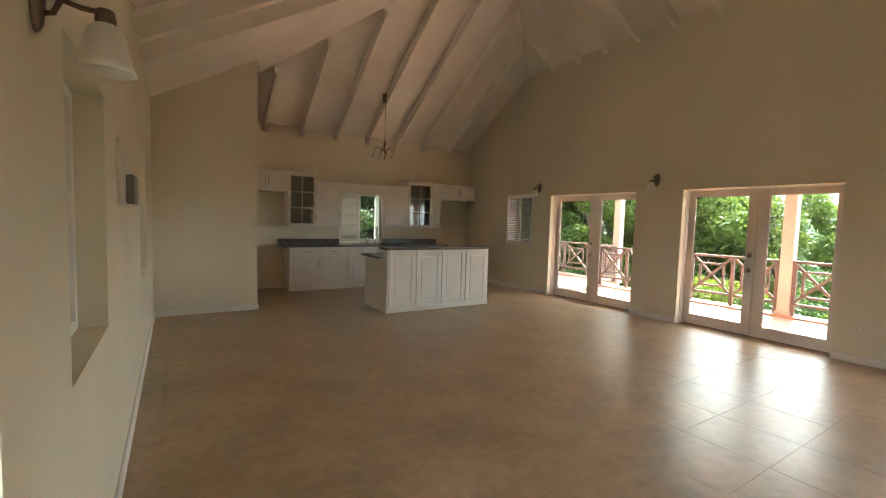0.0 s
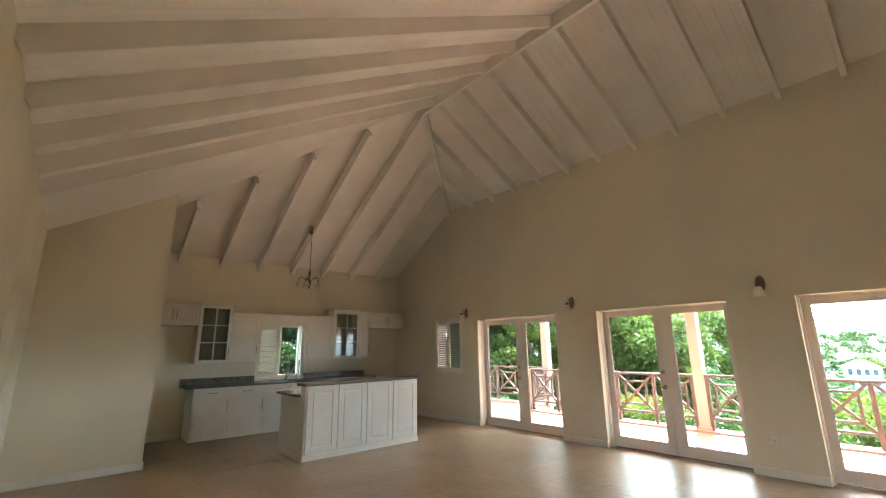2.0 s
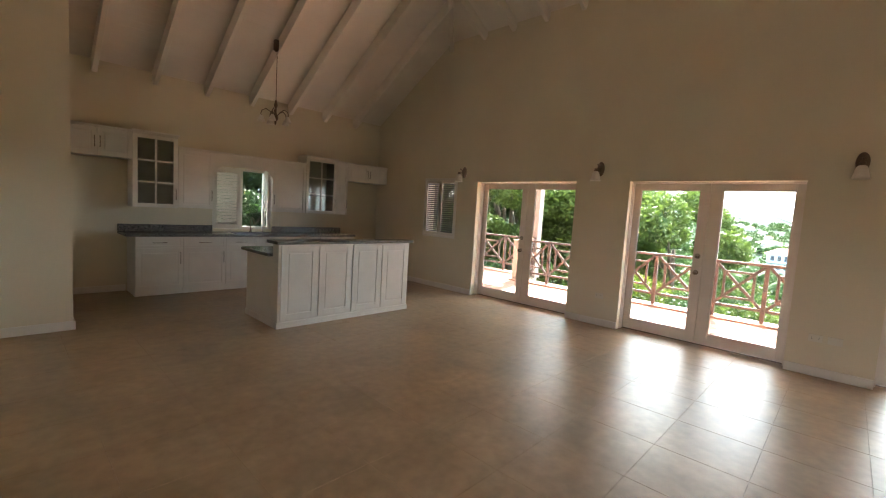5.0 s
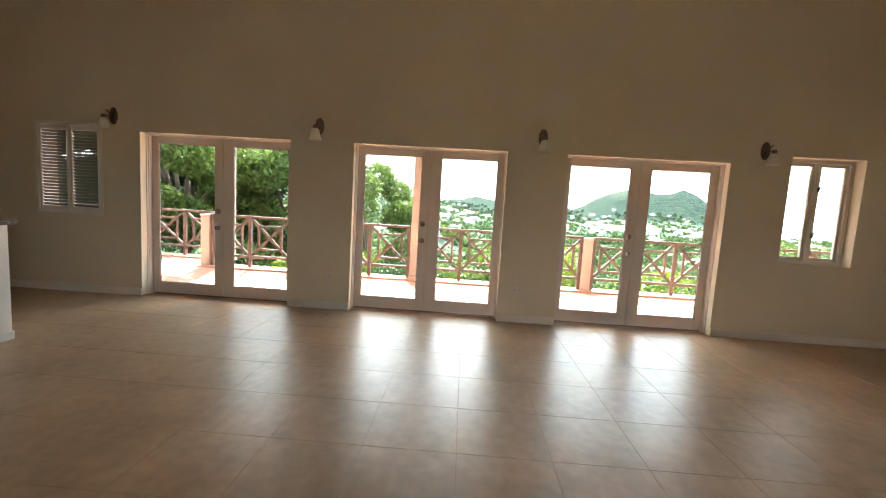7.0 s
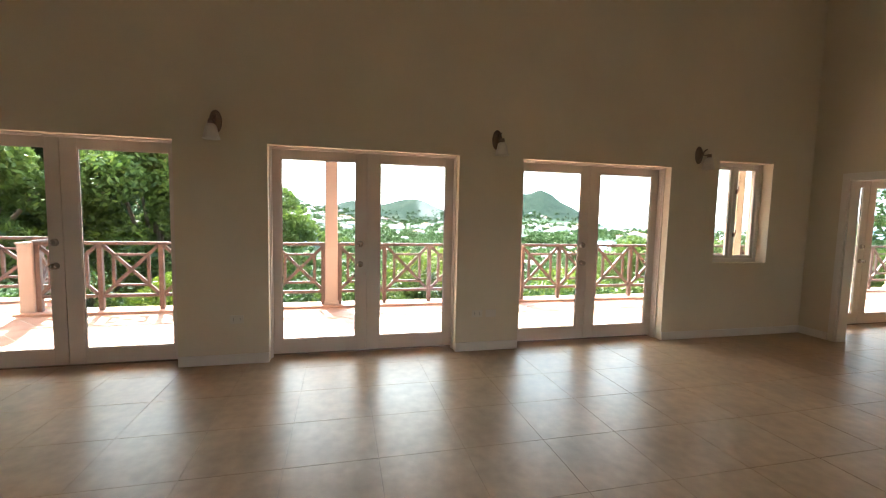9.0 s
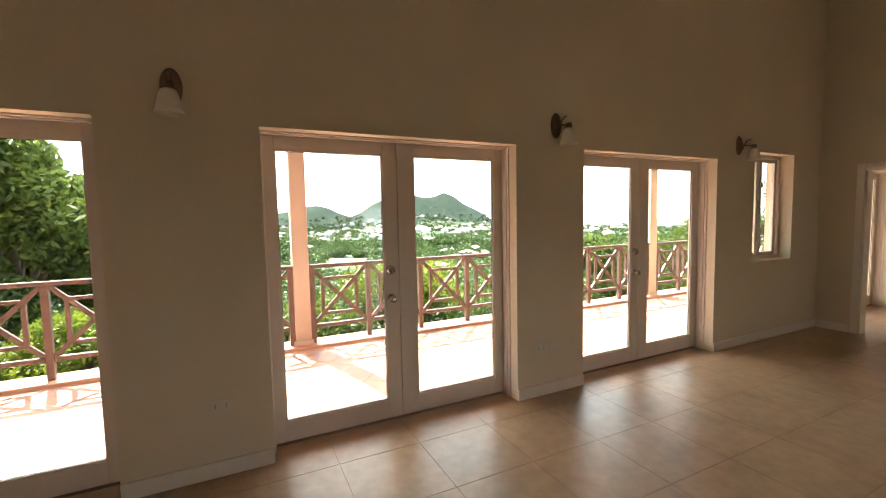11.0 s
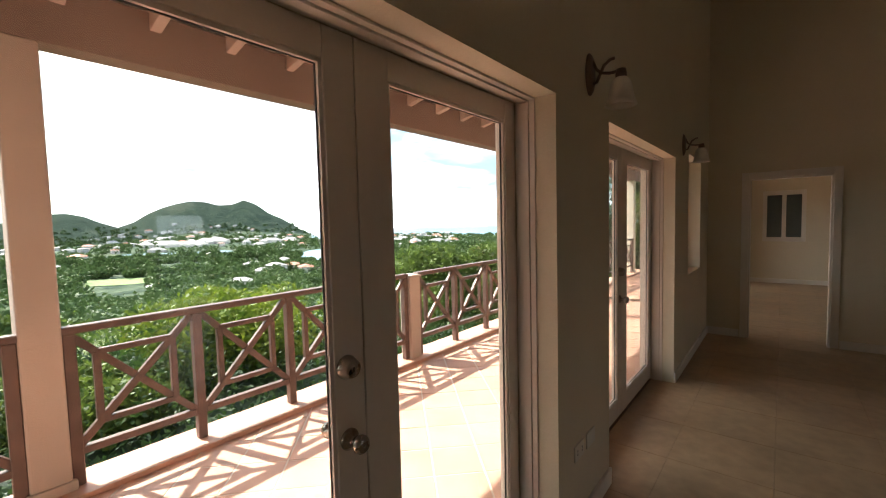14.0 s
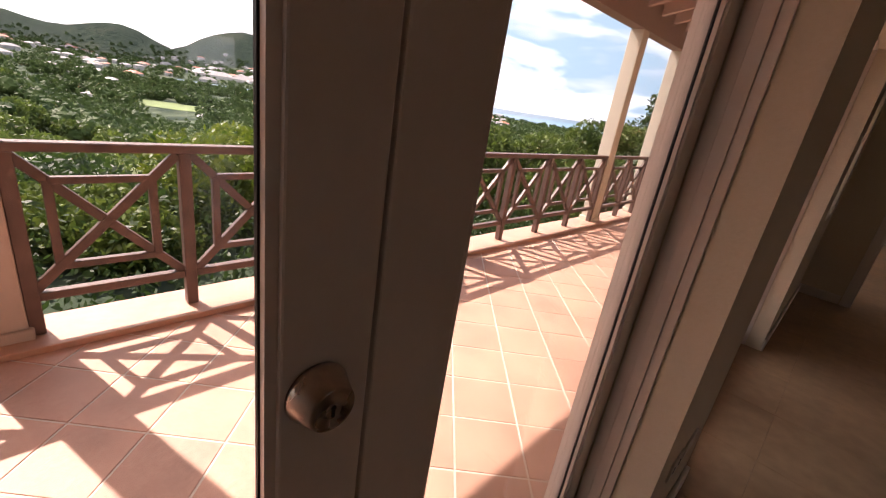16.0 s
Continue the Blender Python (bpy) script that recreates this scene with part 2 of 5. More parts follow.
def lathe(bm, prof, axis="z", seg=24, at=(0, 0, 0), sx=1.0, sy=1.0):
    """A turned shape from (radius, along) pairs."""
    rings = []
    for r, h in prof:
        ring = []
        for i in range(seg):
            c, s = math.cos(2 * math.pi * i / seg) * r * sx, math.sin(2 * math.pi * i / seg) * r * sy
            p = {"z": (c, s, h), "x": (h, c, s), "y": (c, h, s)}[axis]
            ring.append(bm.verts.new(Vector(p) + Vector(at)))
        rings.append(ring)
    for p, q in zip(rings, rings[1:]):
        for i in range(seg):
            bm.faces.new((p[i], p[(i + 1) % seg], q[(i + 1) % seg], q[i]))
    for ring in (rings[0], rings[-1]):
        try:
            bm.faces.new(ring)
        except ValueError:
            pass
    bmesh.ops.recalc_face_normals(bm, faces=bm.faces)
    return bm


def tube(bm, pts, r, seg=8):
    """A round rod along points."""
    pts = [Vector(p) for p in pts]
    rings = []
    for i, p in enumerate(pts):
        t = (pts[min(i + 1, len(pts) - 1)] - pts[max(i - 1, 0)]).normalized()
        a = t.cross(Vector((0.3, 0.5, 0.81))).normalized()
        b = t.cross(a)
        rr = r[i] if isinstance(r, (list, tuple)) else r
        rings.append([bm.verts.new(p + (a * math.cos(2 * math.pi * k / seg) + b * math.sin(2 * math.pi * k / seg)) * rr) for k in range(seg)])
    for p, q in zip(rings, rings[1:]):
        for i in range(seg):
            bm.faces.new((p[i], p[(i + 1) % seg], q[(i + 1) % seg], q[i]))
    bm.faces.new(rings[0]), bm.faces.new(rings[-1])
    bmesh.ops.recalc_face_normals(bm, faces=bm.faces)
    return bm


def mesh_of(name, bm, material, smooth=False):
    me = bpy.data.meshes.new(name)
    bm.to_mesh(me)
    bm.free()
    me.materials.append(material)
    if smooth:
        me.polygons.foreach_set("use_smooth", [True] * len(me.polygons))
    return me


def part(name, bm, material, parent, label="", smooth=False):
    ob = new(name, mesh_of(name, bm, material, smooth))
    ob.parent = parent
    return tagged(ob, label)


def solid(name, bm, material, label="", category="", group="", kind="", smooth=False):
    return tagged(new(name, mesh_of(name, bm, material, smooth)), label, category, group, kind)


def thing(name, label, category, group="", kind="", at=(0, 0, 0)):
    ob = tagged(new(name), label, category, group, kind)
    ob.location = at
    ob.empty_display_size = 0.1
    return ob


def B():
    return bmesh.new()


def wall_mesh(axis, p0, p1, u0, u1, z0, z1, holes):
    """A wall slab from p0 to p1 in thickness, u0..u1 along, with openings (ua, ub, za, zb) right through."""
    bm = B()
    us = sorted({u0, u1, *[h[i] for h in holes for i in (0, 1)]})
    zs = sorted({z0, z1, *[h[i] for h in holes for i in (2, 3)]})
    cache = {}

    def vert(p, u, z):
        key = (p, u, z)
        if key not in cache:
            cache[key] = bm.verts.new((p, u, z) if axis == "x" else (u, p, z))
        return cache[key]

    def full(i, j):
        if not (0 <= i < len(us) - 1 and 0 <= j < len(zs) - 1):
            return False
        cu, cz = (us[i] + us[i + 1]) / 2, (zs[j] + zs[j + 1]) / 2
        return not any(a < cu < b and c < cz < d for a, b, c, d in holes)

    for i in range(len(us) - 1):
        for j in range(len(zs) - 1):
            if not full(i, j):
                continue
            a, b, c, e = us[i], us[i + 1], zs[j], zs[j + 1]
            for p in (p0, p1):
                bm.faces.new([vert(p, a, c), vert(p, b, c), vert(p, b, e), vert(p, a, e)])
            for (di, dj), (q, r) in {(-1, 0): ((a, c), (a, e)), (1, 0): ((b, c), (b, e)), (0, -1): ((a, c), (b, c)), (0, 1): ((a, e), (b, e))}.items():
                if not full(i + di, j + dj):
                    bm.faces.new([vert(p0, *q), vert(p0, *r), vert(p1, *r), vert(p1, *q)])
    bmesh.ops.recalc_face_normals(bm, faces=bm.faces)
    return bm


# ---- large structure ----
WX, NY, SY, T = -7.0, 6.72, -5.815, 0.30      # west wall, kitchen wall, south wall, outer wall thickness
DOORS = ((1.735, 3.69), (-0.97, 0.93), (-3.613, -1.695))
ROOM2 = -11.6
D4, D5 = (-8.15, -6.27), (-10.85, -8.96)
EAVE_E, EAVE_W, RIDGE_X, RIDGE_Z = 4.80, 3.13, -2.2, 5.97
SW = (RIDGE_Z - EAVE_W) / (RIDGE_X - WX)
SE = (RIDGE_Z - EAVE_E) / (0 - RIDGE_X)
SN = 0.64
APEX_Y = 2.73


def roof_z(x, y):
    """The underside of the ceiling boards."""
    return min(EAVE_W + SW * (x - WX), EAVE_E - SE * x, RIDGE_Z - SN * (y - APEX_Y))


WIN_E = (-5.155, -4.313, 0.955, 2.232)
LOUV_E = (4.19, 5.10, 1.02, 2.20)
holes = [(a, b, -0.01, 2.12) for a, b in (*DOORS, D4, D5)] + [WIN_E, LOUV_E]
bm = wall_mesh("x", 0.0, T, ROOM2 - 0.3, NY + 0.2, -0.3, 4.95, holes)
solid("wall_east", bm, M_WALL, "tall cream painted wall pierced by three glazed double doors", "wall", kind="structure")

DOOR_W = (-3.50, -1.66, 1.91)
WIN_W1 = (-1.04, -0.19, 0.98, 2.045)
WIN_W2 = (2.10, 3.10, 0.90, 2.18)
bm = wall_mesh("x", WX - 0.28, WX, SY - 0.2, NY + 0.2, -0.3, 3.3, [(DOOR_W[0], DOOR_W[1], -0.01, DOOR_W[2]), WIN_W1, WIN_W2])
solid("wall_west", bm, M_WALL, "cream painted wall with a doorway and deep window recesses", "wall", kind="structure")

KWIN = (-3.56, -2.50, 0.99, 2.10)
bm = wall_mesh("y", NY, NY + 0.2, WX - 0.3, T, -0.3, 3.6, [KWIN])
solid("wall_north", bm, M_WALL, "cream kitchen wall behind the cabinets", "wall", kind="structure")
DW = (-1.235, -0.445, 2.03)
bm = wall_mesh("y", SY - 0.15, SY, WX - 0.2, 0.0, -0.3, 6.2, [(DW[0], DW[1], -0.01, DW[2])])
solid("wall_south", bm, M_WALL, "tall cream end wall with an open doorway", "wall", kind="structure")

# the block that screens the kitchen's side: its top follows the ceiling slope
PX, PY = -5.60, 4.655
bm = B()
for x, y in ((WX, PY), (PX, PY), (PX, NY), (WX, NY)):
    bm.verts.new((x, y, -0.3)), bm.verts.new((x, y, roof_z(x, y) + 0.05))
bm.verts.ensure_lookup_table()
for i in range(4):
    j = (i + 1) % 4
    bm.faces.new([bm.verts[k] for k in (2 * i, 2 * j, 2 * j + 1, 2 * i + 1)])
bmesh.ops.recalc_face_normals(bm, faces=bm.faces)
solid("wall_partition", bm, M_WALL, "cream partition wall rising to the sloping ceiling", "wall", kind="structure")

# the second room beyond the doorway
RX2 = -4.6
bm = wall_mesh("y", ROOM2 - 0.2, ROOM2, RX2 - 0.2, T, -0.3, 3.2, [(-1.19, -0.42, 0.96, 2.12)])
solid("wall_far_room_end", bm, M_WALL, "pale wall of the next room with a louvred window", "wall", kind="structure")
bm = wall_mesh("x", RX2 - 0.2, RX2, ROOM2, SY - 0.15, -0.3, 3.2, [])
solid("wall_far_room_side", bm, M_WALL, "pale side wall of the next room", "wall", kind="structure")
bm = box(B(), RX2 - 0.2, ROOM2 - 0.2, 2.75, 0.0, SY - 0.15, 2.9)
solid("ceiling_far_room", bm, M_CEIL, "flat pale ceiling of the next room", "ceiling", kind="structure")

# ceiling: three boarded slopes, one mesh, with narrow V-joints between the boards
TH = 0.12


def slope_boards(bm, corners, across, n):
    """Boards over a planar quad (p00, p10, p11, p01): n boards along p00-p10, slightly gapped."""
    p00, p10, p11, p01 = [Vector(c) for c in corners]
    nor = (p10 - p00).cross(p01 - p00).normalized()
    if nor.z < 0:
        nor = -nor
    for i in range(n):
        a, b = i / n, (i + 1) / n
        g = 0.0018 / max(0.01, (p10 - p00).length)
        q = [p00.lerp(p10, a + g), p00.lerp(p10, b - g), p01.lerp(p11, b - g), p01.lerp(p11, a + g)]
        lo = [bm.verts.new(p) for p in q]
        hi = [bm.verts.new(p + nor * 0.02) for p in q]
        bm.faces.new(lo)
        for k in range(4):
            bm.faces.new((lo[k], lo[(k + 1) % 4], hi[(k + 1) % 4], hi[k]))
    lo = [bm.verts.new(p + nor * 0.012) for p in (p00, p10, p11, p01)]
    hi = [bm.verts.new(p + nor * TH) for p in (p00, p10, p11, p01)]
    bm.faces.new(lo), bm.faces.new(hi)
    for k in range(4):
        bm.faces.new((lo[k], lo[(k + 1) % 4], hi[(k + 1) % 4], hi[k]))


bm = B()
ys = SY - 0.3
zw = EAVE_W - SW * 0.5
ze = EAVE_E - SE * 0.5
hipW = APEX_Y + (RIDGE_Z - zw) / SN        # where the hip to the west wall's line falls
hipE = APEX_Y + (RIDGE_Z - ze) / SN
slope_boards(bm, ((WX - 0.5, ys, zw), (WX - 0.5, APEX_Y, zw), (RIDGE_X, APEX_Y, RIDGE_Z), (RIDGE_X, ys, RIDGE_Z)), 0, 60)
slope_boards(bm, ((0.5, ys, ze), (0.5, APEX_Y, ze), (RIDGE_X, APEX_Y, RIDGE_Z), (RIDGE_X, ys, RIDGE_Z)), 0, 60)
apex = Vector((RIDGE_X, APEX_Y, RIDGE_Z))


def tri_boards(bm, a, b, c, n):
    """Boards over a triangle whose apex is c and base a-b."""
    a, b, c = Vector(a), Vector(b), Vector(c)
    nor = (b - a).cross(c - a).normalized()
    if nor.z < 0:
        nor = -nor
    for i in range(n):
        s, t = i / n, (i + 1) / n - 0.002 / n
        q = [a.lerp(c, s), b.lerp(c, s), b.lerp(c, t), a.lerp(c, t)]
        lo = [bm.verts.new(p) for p in q]
        hi = [bm.verts.new(p + nor * 0.02) for p in q]
        bm.faces.new(lo)
        for k in range(4):
            bm.faces.new((lo[k], lo[(k + 1) % 4], hi[(k + 1) % 4], hi[k]))
    for off in (0.012, TH):
        bm.faces.new([bm.verts.new(p + nor * off) for p in (a, b, c)])


tri_boards(bm, (WX - 0.5, APEX_Y, zw), (WX - 0.5, hipW, zw), apex, 40)
tri_boards(bm, (0.5, APEX_Y, ze), (0.5, hipE, ze), apex, 40)
# north slope, from the ridge's end down over the kitchen
yn = NY + 0.5
zn = RIDGE_Z - SN * (yn - APEX_Y)
wx_n = WX + (zn - EAVE_W) / SW
slope_pts = [(wx_n, yn, zn), (0.5, yn, zn), (0.5, hipE, ze), tuple(apex)]
vs = [Vector(p) for p in slope_pts]
nor = Vector((0, SN, 1)).normalized()
for k in range(44):
    t0, t1 = k / 44, (k + 1) / 44 - 0.0002

    def edge(side, t):
        y = APEX_Y + (yn - APEX_Y) * t
        z = RIDGE_Z - SN * (y - APEX_Y)
        x = WX + (z - EAVE_W) / SW if side else min(0.5, (EAVE_E - z) / SE)
        return Vector((x, y, z))
    q = [edge(1, t0), edge(0, t0), edge(0, t1), edge(1, t1)]
    lo = [bm.verts.new(p) for p in q]
    hi = [bm.verts.new(p + nor * 0.02) for p in q]
    bm.faces.new(lo)
    for m in range(4):
        bm.faces.new((lo[m], lo[(m + 1) % 4], hi[(m + 1) % 4], hi[m]))
for off in (0.012, TH):
    bm.faces.new([bm.verts.new(p + nor * off) for p in vs])
solid("ceiling", bm, M_CEIL, "boarded pale ceiling with a ridge and hipped end", "ceiling", kind="structure")

# exposed rafters under the boards
RD, RW = 0.17, 0.06
rlabel = "pale painted timber rafter under the sloping ceiling"


def rafter(a, b, w=RW, h=RD):
    a, b = Vector(a), Vector(b)
    bm = bar(B(), a - Vector((0, 0, h / 2 - 0.005)), b - Vector((0, 0, h / 2 - 0.005)), w, h, (0, 0, 1), 0.004)
    solid("ceiling_rafter", bm, M_CEIL, rlabel, "rafter", "ceiling rafters", "structure")


STEP, PITCH = 0.74, 0.63
y = 2.46
while y > SY:
    rafter((WX + 0.002, y, EAVE_W), (RIDGE_X, y, RIDGE_Z))
    rafter((-0.002, y, EAVE_E), (RIDGE_X, y, RIDGE_Z))
    y -= PITCH
for k in (1, 2):                                         # jack rafters of the hipped end
    y = 2.46 + PITCH * k
    z = RIDGE_Z - SN * max(0, y - APEX_Y)
    rafter((-0.002, y, EAVE_E), ((EAVE_E - z) / SE, y, z))
for k in range(-4, 3):                                   # rafters of the north slope
    x = RIDGE_X + STEP * k
    z = min(EAVE_W + SW * (x - WX), EAVE_E - SE * x)
    y0 = APEX_Y + (RIDGE_Z - z) / SN
    zt = RIDGE_Z - SN * (NY - APEX_Y)
    rafter((x, y0, z), (x, NY - 0.002, zt), 0.065, 0.22)
zh = RIDGE_Z - SN * (NY - APEX_Y)
hy = APEX_Y + (RIDGE_Z - EAVE_E) / SN
rafter(tuple(apex), (-0.002, hy, EAVE_E), 0.07, 0.2)
rafter((RIDGE_X, SY, RIDGE_Z + 0.02), (RIDGE_X, APEX_Y, RIDGE_Z + 0.02), 0.06, 0.24)

# baseboards
BH, BT = 0.10, 0.018
bl = "white painted baseboard along the wall"


def base(x0, y0, x1, y1):
    solid("baseboard", box(B(), min(x0, x1), min(y0, y1), 0.0, max(x0, x1), max(y0, y1), BH, 0.006), M_TRIM, bl, "baseboard", "", "structure")


for a, b in ((3.69, NY), (0.93, 1.735), (-1.695, -0.97), (SY, -3.613)):
    base(-BT, a, 0, b)
for a, b in ((SY, DOOR_W[0]), (DOOR_W[1], PY)):
    base(WX, a, WX + BT, b)
base(WX + BT, PY - BT, PX, PY)
base(PX, PY - BT, PX + BT, NY)
base(PX + BT, NY - BT, -4.80, NY)
base(-0.96, NY - BT, -BT, NY)
base(-0.36, SY, -BT, SY + BT)
base(WX + BT, SY, -1.32, SY + BT)
base(RX2, ROOM2, -BT, ROOM2 + BT)
for a, b in ((ROOM2 + BT, D5[0]), (D5[1], D4[0]), (D4[1], SY - 0.15)):
    base(-BT, a, 0, b)


# ---- doors and windows ----
def french_door(at, w=1.92, h=2.12, turn=0.0, label="white glazed double door, closed, with a satin metal knob"):
    """A pair of glazed leaves in a stepped frame; local x runs outwards from the room, y along the wall."""
    d = thing("door_double", label, "door", "glazed double doors", "structure", at)
    d.rotation_euler = (0, 0, turn)
    hw = w / 2
    fr = B()
    for x0, x1, k in ((0.098, 0.125, 0.010), (0.125, 0.160, 0.018), (0.160, 0.196, 0.008), (0.246, 0.29, 0.030)):
        for s in (-1, 1):
            a, b = sorted((s * hw, s * (hw - k)))
            box(fr, x0, a, 0, x1, b, h, 0.002)
        box(fr, x0, -hw + k, h - k, x1, hw - k, h, 0.002)
    part("frame", fr, M_DOOR_BOUNCE, d)
    part("threshold", box(B(), 0.192, -hw + 0.03, -0.004, 0.30, hw - 0.03, 0.008, 0.002), M_BRONZE, d, "dark metal threshold")
    lo, hi, side = 0.125, 0.092, 0.088
    iw, top = hw - 0.004, h - 0.006
    x0, x1 = 0.200, 0.244
    for s in (-1, 1):
        a, b = (0.0025, iw) if s > 0 else (-iw, -0.0025)
        lf = B()
        sa, sb = (0.106, side) if s > 0 else (side, 0.132)
        box(lf, x0, a, 0.013, x1, a + sa, top, 0.003)
        box(lf, x0, b - sb, 0.013, x1, b, top, 0.003)
        box(lf, x0 + 0.001, a + sa, 0.013, x1 - 0.001, b - sb, 0.028 + lo, 0.003)
        box(lf, x0 + 0.001, a + sa, top - hi, x1 - 0.001, b - sb, top, 0.003)
        if s < 0:                                        # cover strip over the meeting of the leaves
            box(lf, x1 - 0.002, -0.022, 0.03, x1 + 0.012, 0.022, top - 0.01, 0.002)
        leaf = part("leaf", lf, M_DOOR_BOUNCE, d, "white painted glazed door leaf")
        bead = B()
        g = (a + sa, b - sb, 0.028 + lo, top - hi)
        for q in ((g[0], g[2], g[0] + 0.012, g[3]), (g[1] - 0.012, g[2], g[1], g[3]), (g[0], g[2], g[1], g[2] + 0.012), (g[0], g[3] - 0.012, g[1], g[3])):
            box(bead, x0 + 0.006, q[0], q[1], x0 + 0.016, q[2], q[3])
        part("glazing_bead", bead, M_DOOR_BOUNCE, leaf)
        gk = B()
        for q in ((g[0], g[2], g[0] + 0.014, g[3]), (g[1] - 0.014, g[2], g[1], g[3]), (g[0], g[2], g[1], g[2] + 0.014), (g[0], g[3] - 0.014, g[1], g[3])):
            box(gk, x0 + 0.017, q[0], q[1], x0 + 0.023, q[2], q[3])
        part("gasket", gk, M_DARK, leaf, "black glazing gasket")
        pane = part("pane", box(B(), x0 + 0.019, g[0] + 0.002, g[2] + 0.002, x0 + 0.0245, g[1] - 0.002, g[3] - 0.002), M_GLASS, leaf, "clear glass pane")
    act = [o for o in d.children if o.name.startswith("leaf")][1]
    yk = 0.068
    bolt = lathe(B(), ((0.0355, x0), (0.0355, x0 - 0.004), (0.033, x0 - 0.009), (0.026, x0 - 0.032), (0.0245, x0 - 0.0335), (0.0225, x0 - 0.0335), (0.0225, x0 - 0.031), (0.0, x0 - 0.031)), "x", 32, (0, yk, 1.160))
    bolt = part("deadbolt", bolt, M_NICKEL, act, "satin metal deadbolt with a keyhole", True)
    key = box(B(), x0 - 0.0345, yk - 0.0015, 1.152, x0 - 0.0305, yk + 0.0015, 1.163)
    lathe(key, ((0.003, x0 - 0.0345), (0.003, x0 - 0.0305)), "x", 10, (0, yk, 1.163))
    part("keyhole", key, M_DARK, bolt)
    plug = lathe(B(), ((0.008, x0 - 0.0312), (0.008, x0 - 0.0335), (0.0, x0 - 0.0335)), "x", 16, (0, yk, 1.158))
    part("key_plug", plug, M_NICKEL, bolt)
    knob = lathe(B(), ((0.032, x0), (0.032, x0 - 0.005), (0.026, x0 - 0.010), (0.012, x0 - 0.013), (0.011, x0 - 0.032), (0.020, x0 - 0.037), (0.0265, x0 - 0.048), (0.0265, x0 - 0.058), (0.021, x0 - 0.066), (0.010, x0 - 0.067), (0.0, x0 - 0.066)), "x", 28, (0, yk, 0.945))
    part("knob", knob, M_NICKEL, act, "round satin metal door knob", True)
    out = lathe(B(), ((0.032, x1), (0.032, x1 + 0.005), (0.012, x1 + 0.012), (0.011, x1 + 0.03), (0.026, x1 + 0.046), (0.021, x1 + 0.064), (0.0, x1 + 0.065)), "x", 24, (0, yk, 0.945))
    part("outer_knob", out, M_NICKEL, act, "round satin metal door knob", True)
    return d


for k, (a, b) in enumerate((*DOORS, D4, D5)):
    french_door((0, (a + b) / 2, 0), b - a)


def entrance_door(y0, y1, h):
    d = thing("door_entrance", "white panelled double entrance door, one leaf open", "door", "", "structure", (WX, (y0 + y1) / 2, 0))
    hw = (y1 - y0) / 2
    fr = B()
    for s in (-1, 1):
        a, b = sorted((s * hw, s * (hw - 0.06)))
        box(fr, -0.27, a, 0, -0.13, b, h, 0.006)
        a, b = sorted((s * (hw - 0.06), s * (hw - 0.09)))
        box(fr, -0.27, a, 0, -0.165, b, h - 0.06, 0.006)
    box(fr, -0.27, -hw + 0.06, h - 0.06, -0.13, hw - 0.06, h, 0.006)
    box(fr, -0.27, -hw + 0.09, h - 0.09, -0.165, hw - 0.09, h - 0.06, 0.006)
    part("frame", fr, M_TRIM, d)
    for a, b in ((-hw + 0.093, -0.002), (0.002, hw - 0.093)):
        lf = box(B(), -0.245, a, 0.01, -0.203, b, h - 0.093, 0.003)
        lf = part("leaf", lf, M_TRIM, d, "white panelled door leaf")
        hinge, turn = (a, 0) if a < 0 else (b, -70)      # one leaf closed, the other swung out
        lf.matrix_basis = Matrix.Translation((-0.245, hinge, 0)) @ pose(0, 0, 0, 0, 0, turn) @ Matrix.Translation((0.245, -hinge, 0))
        for z0, z1 in ((0.18, 0.85), (1.0, h - 0.25)):
            pm = B()
            for q in ((a + 0.14, z0, a + 0.17, z1), (b - 0.17, z0, b - 0.14, z1), (a + 0.17, z0, b - 0.17, z0 + 0.03), (a + 0.17, z1 - 0.03, b - 0.17, z1)):
                box(pm, -0.2025, q[0], q[1], -0.192, q[2], q[3], 0.004)
            part("panel_moulding", pm, M_TRIM, lf)
    kb = lathe(B(), ((0.032, -0.203), (0.032, -0.198), (0.012, -0.19), (0.011, -0.17), (0.026, -0.155), (0.021, -0.138), (0.0, -0.137)), "x", 24, (0, 0.07, 0.96))
    kb = part("knob", kb, M_NICKEL, lf, "round satin metal door knob", True)


entrance_door(*DOOR_W)


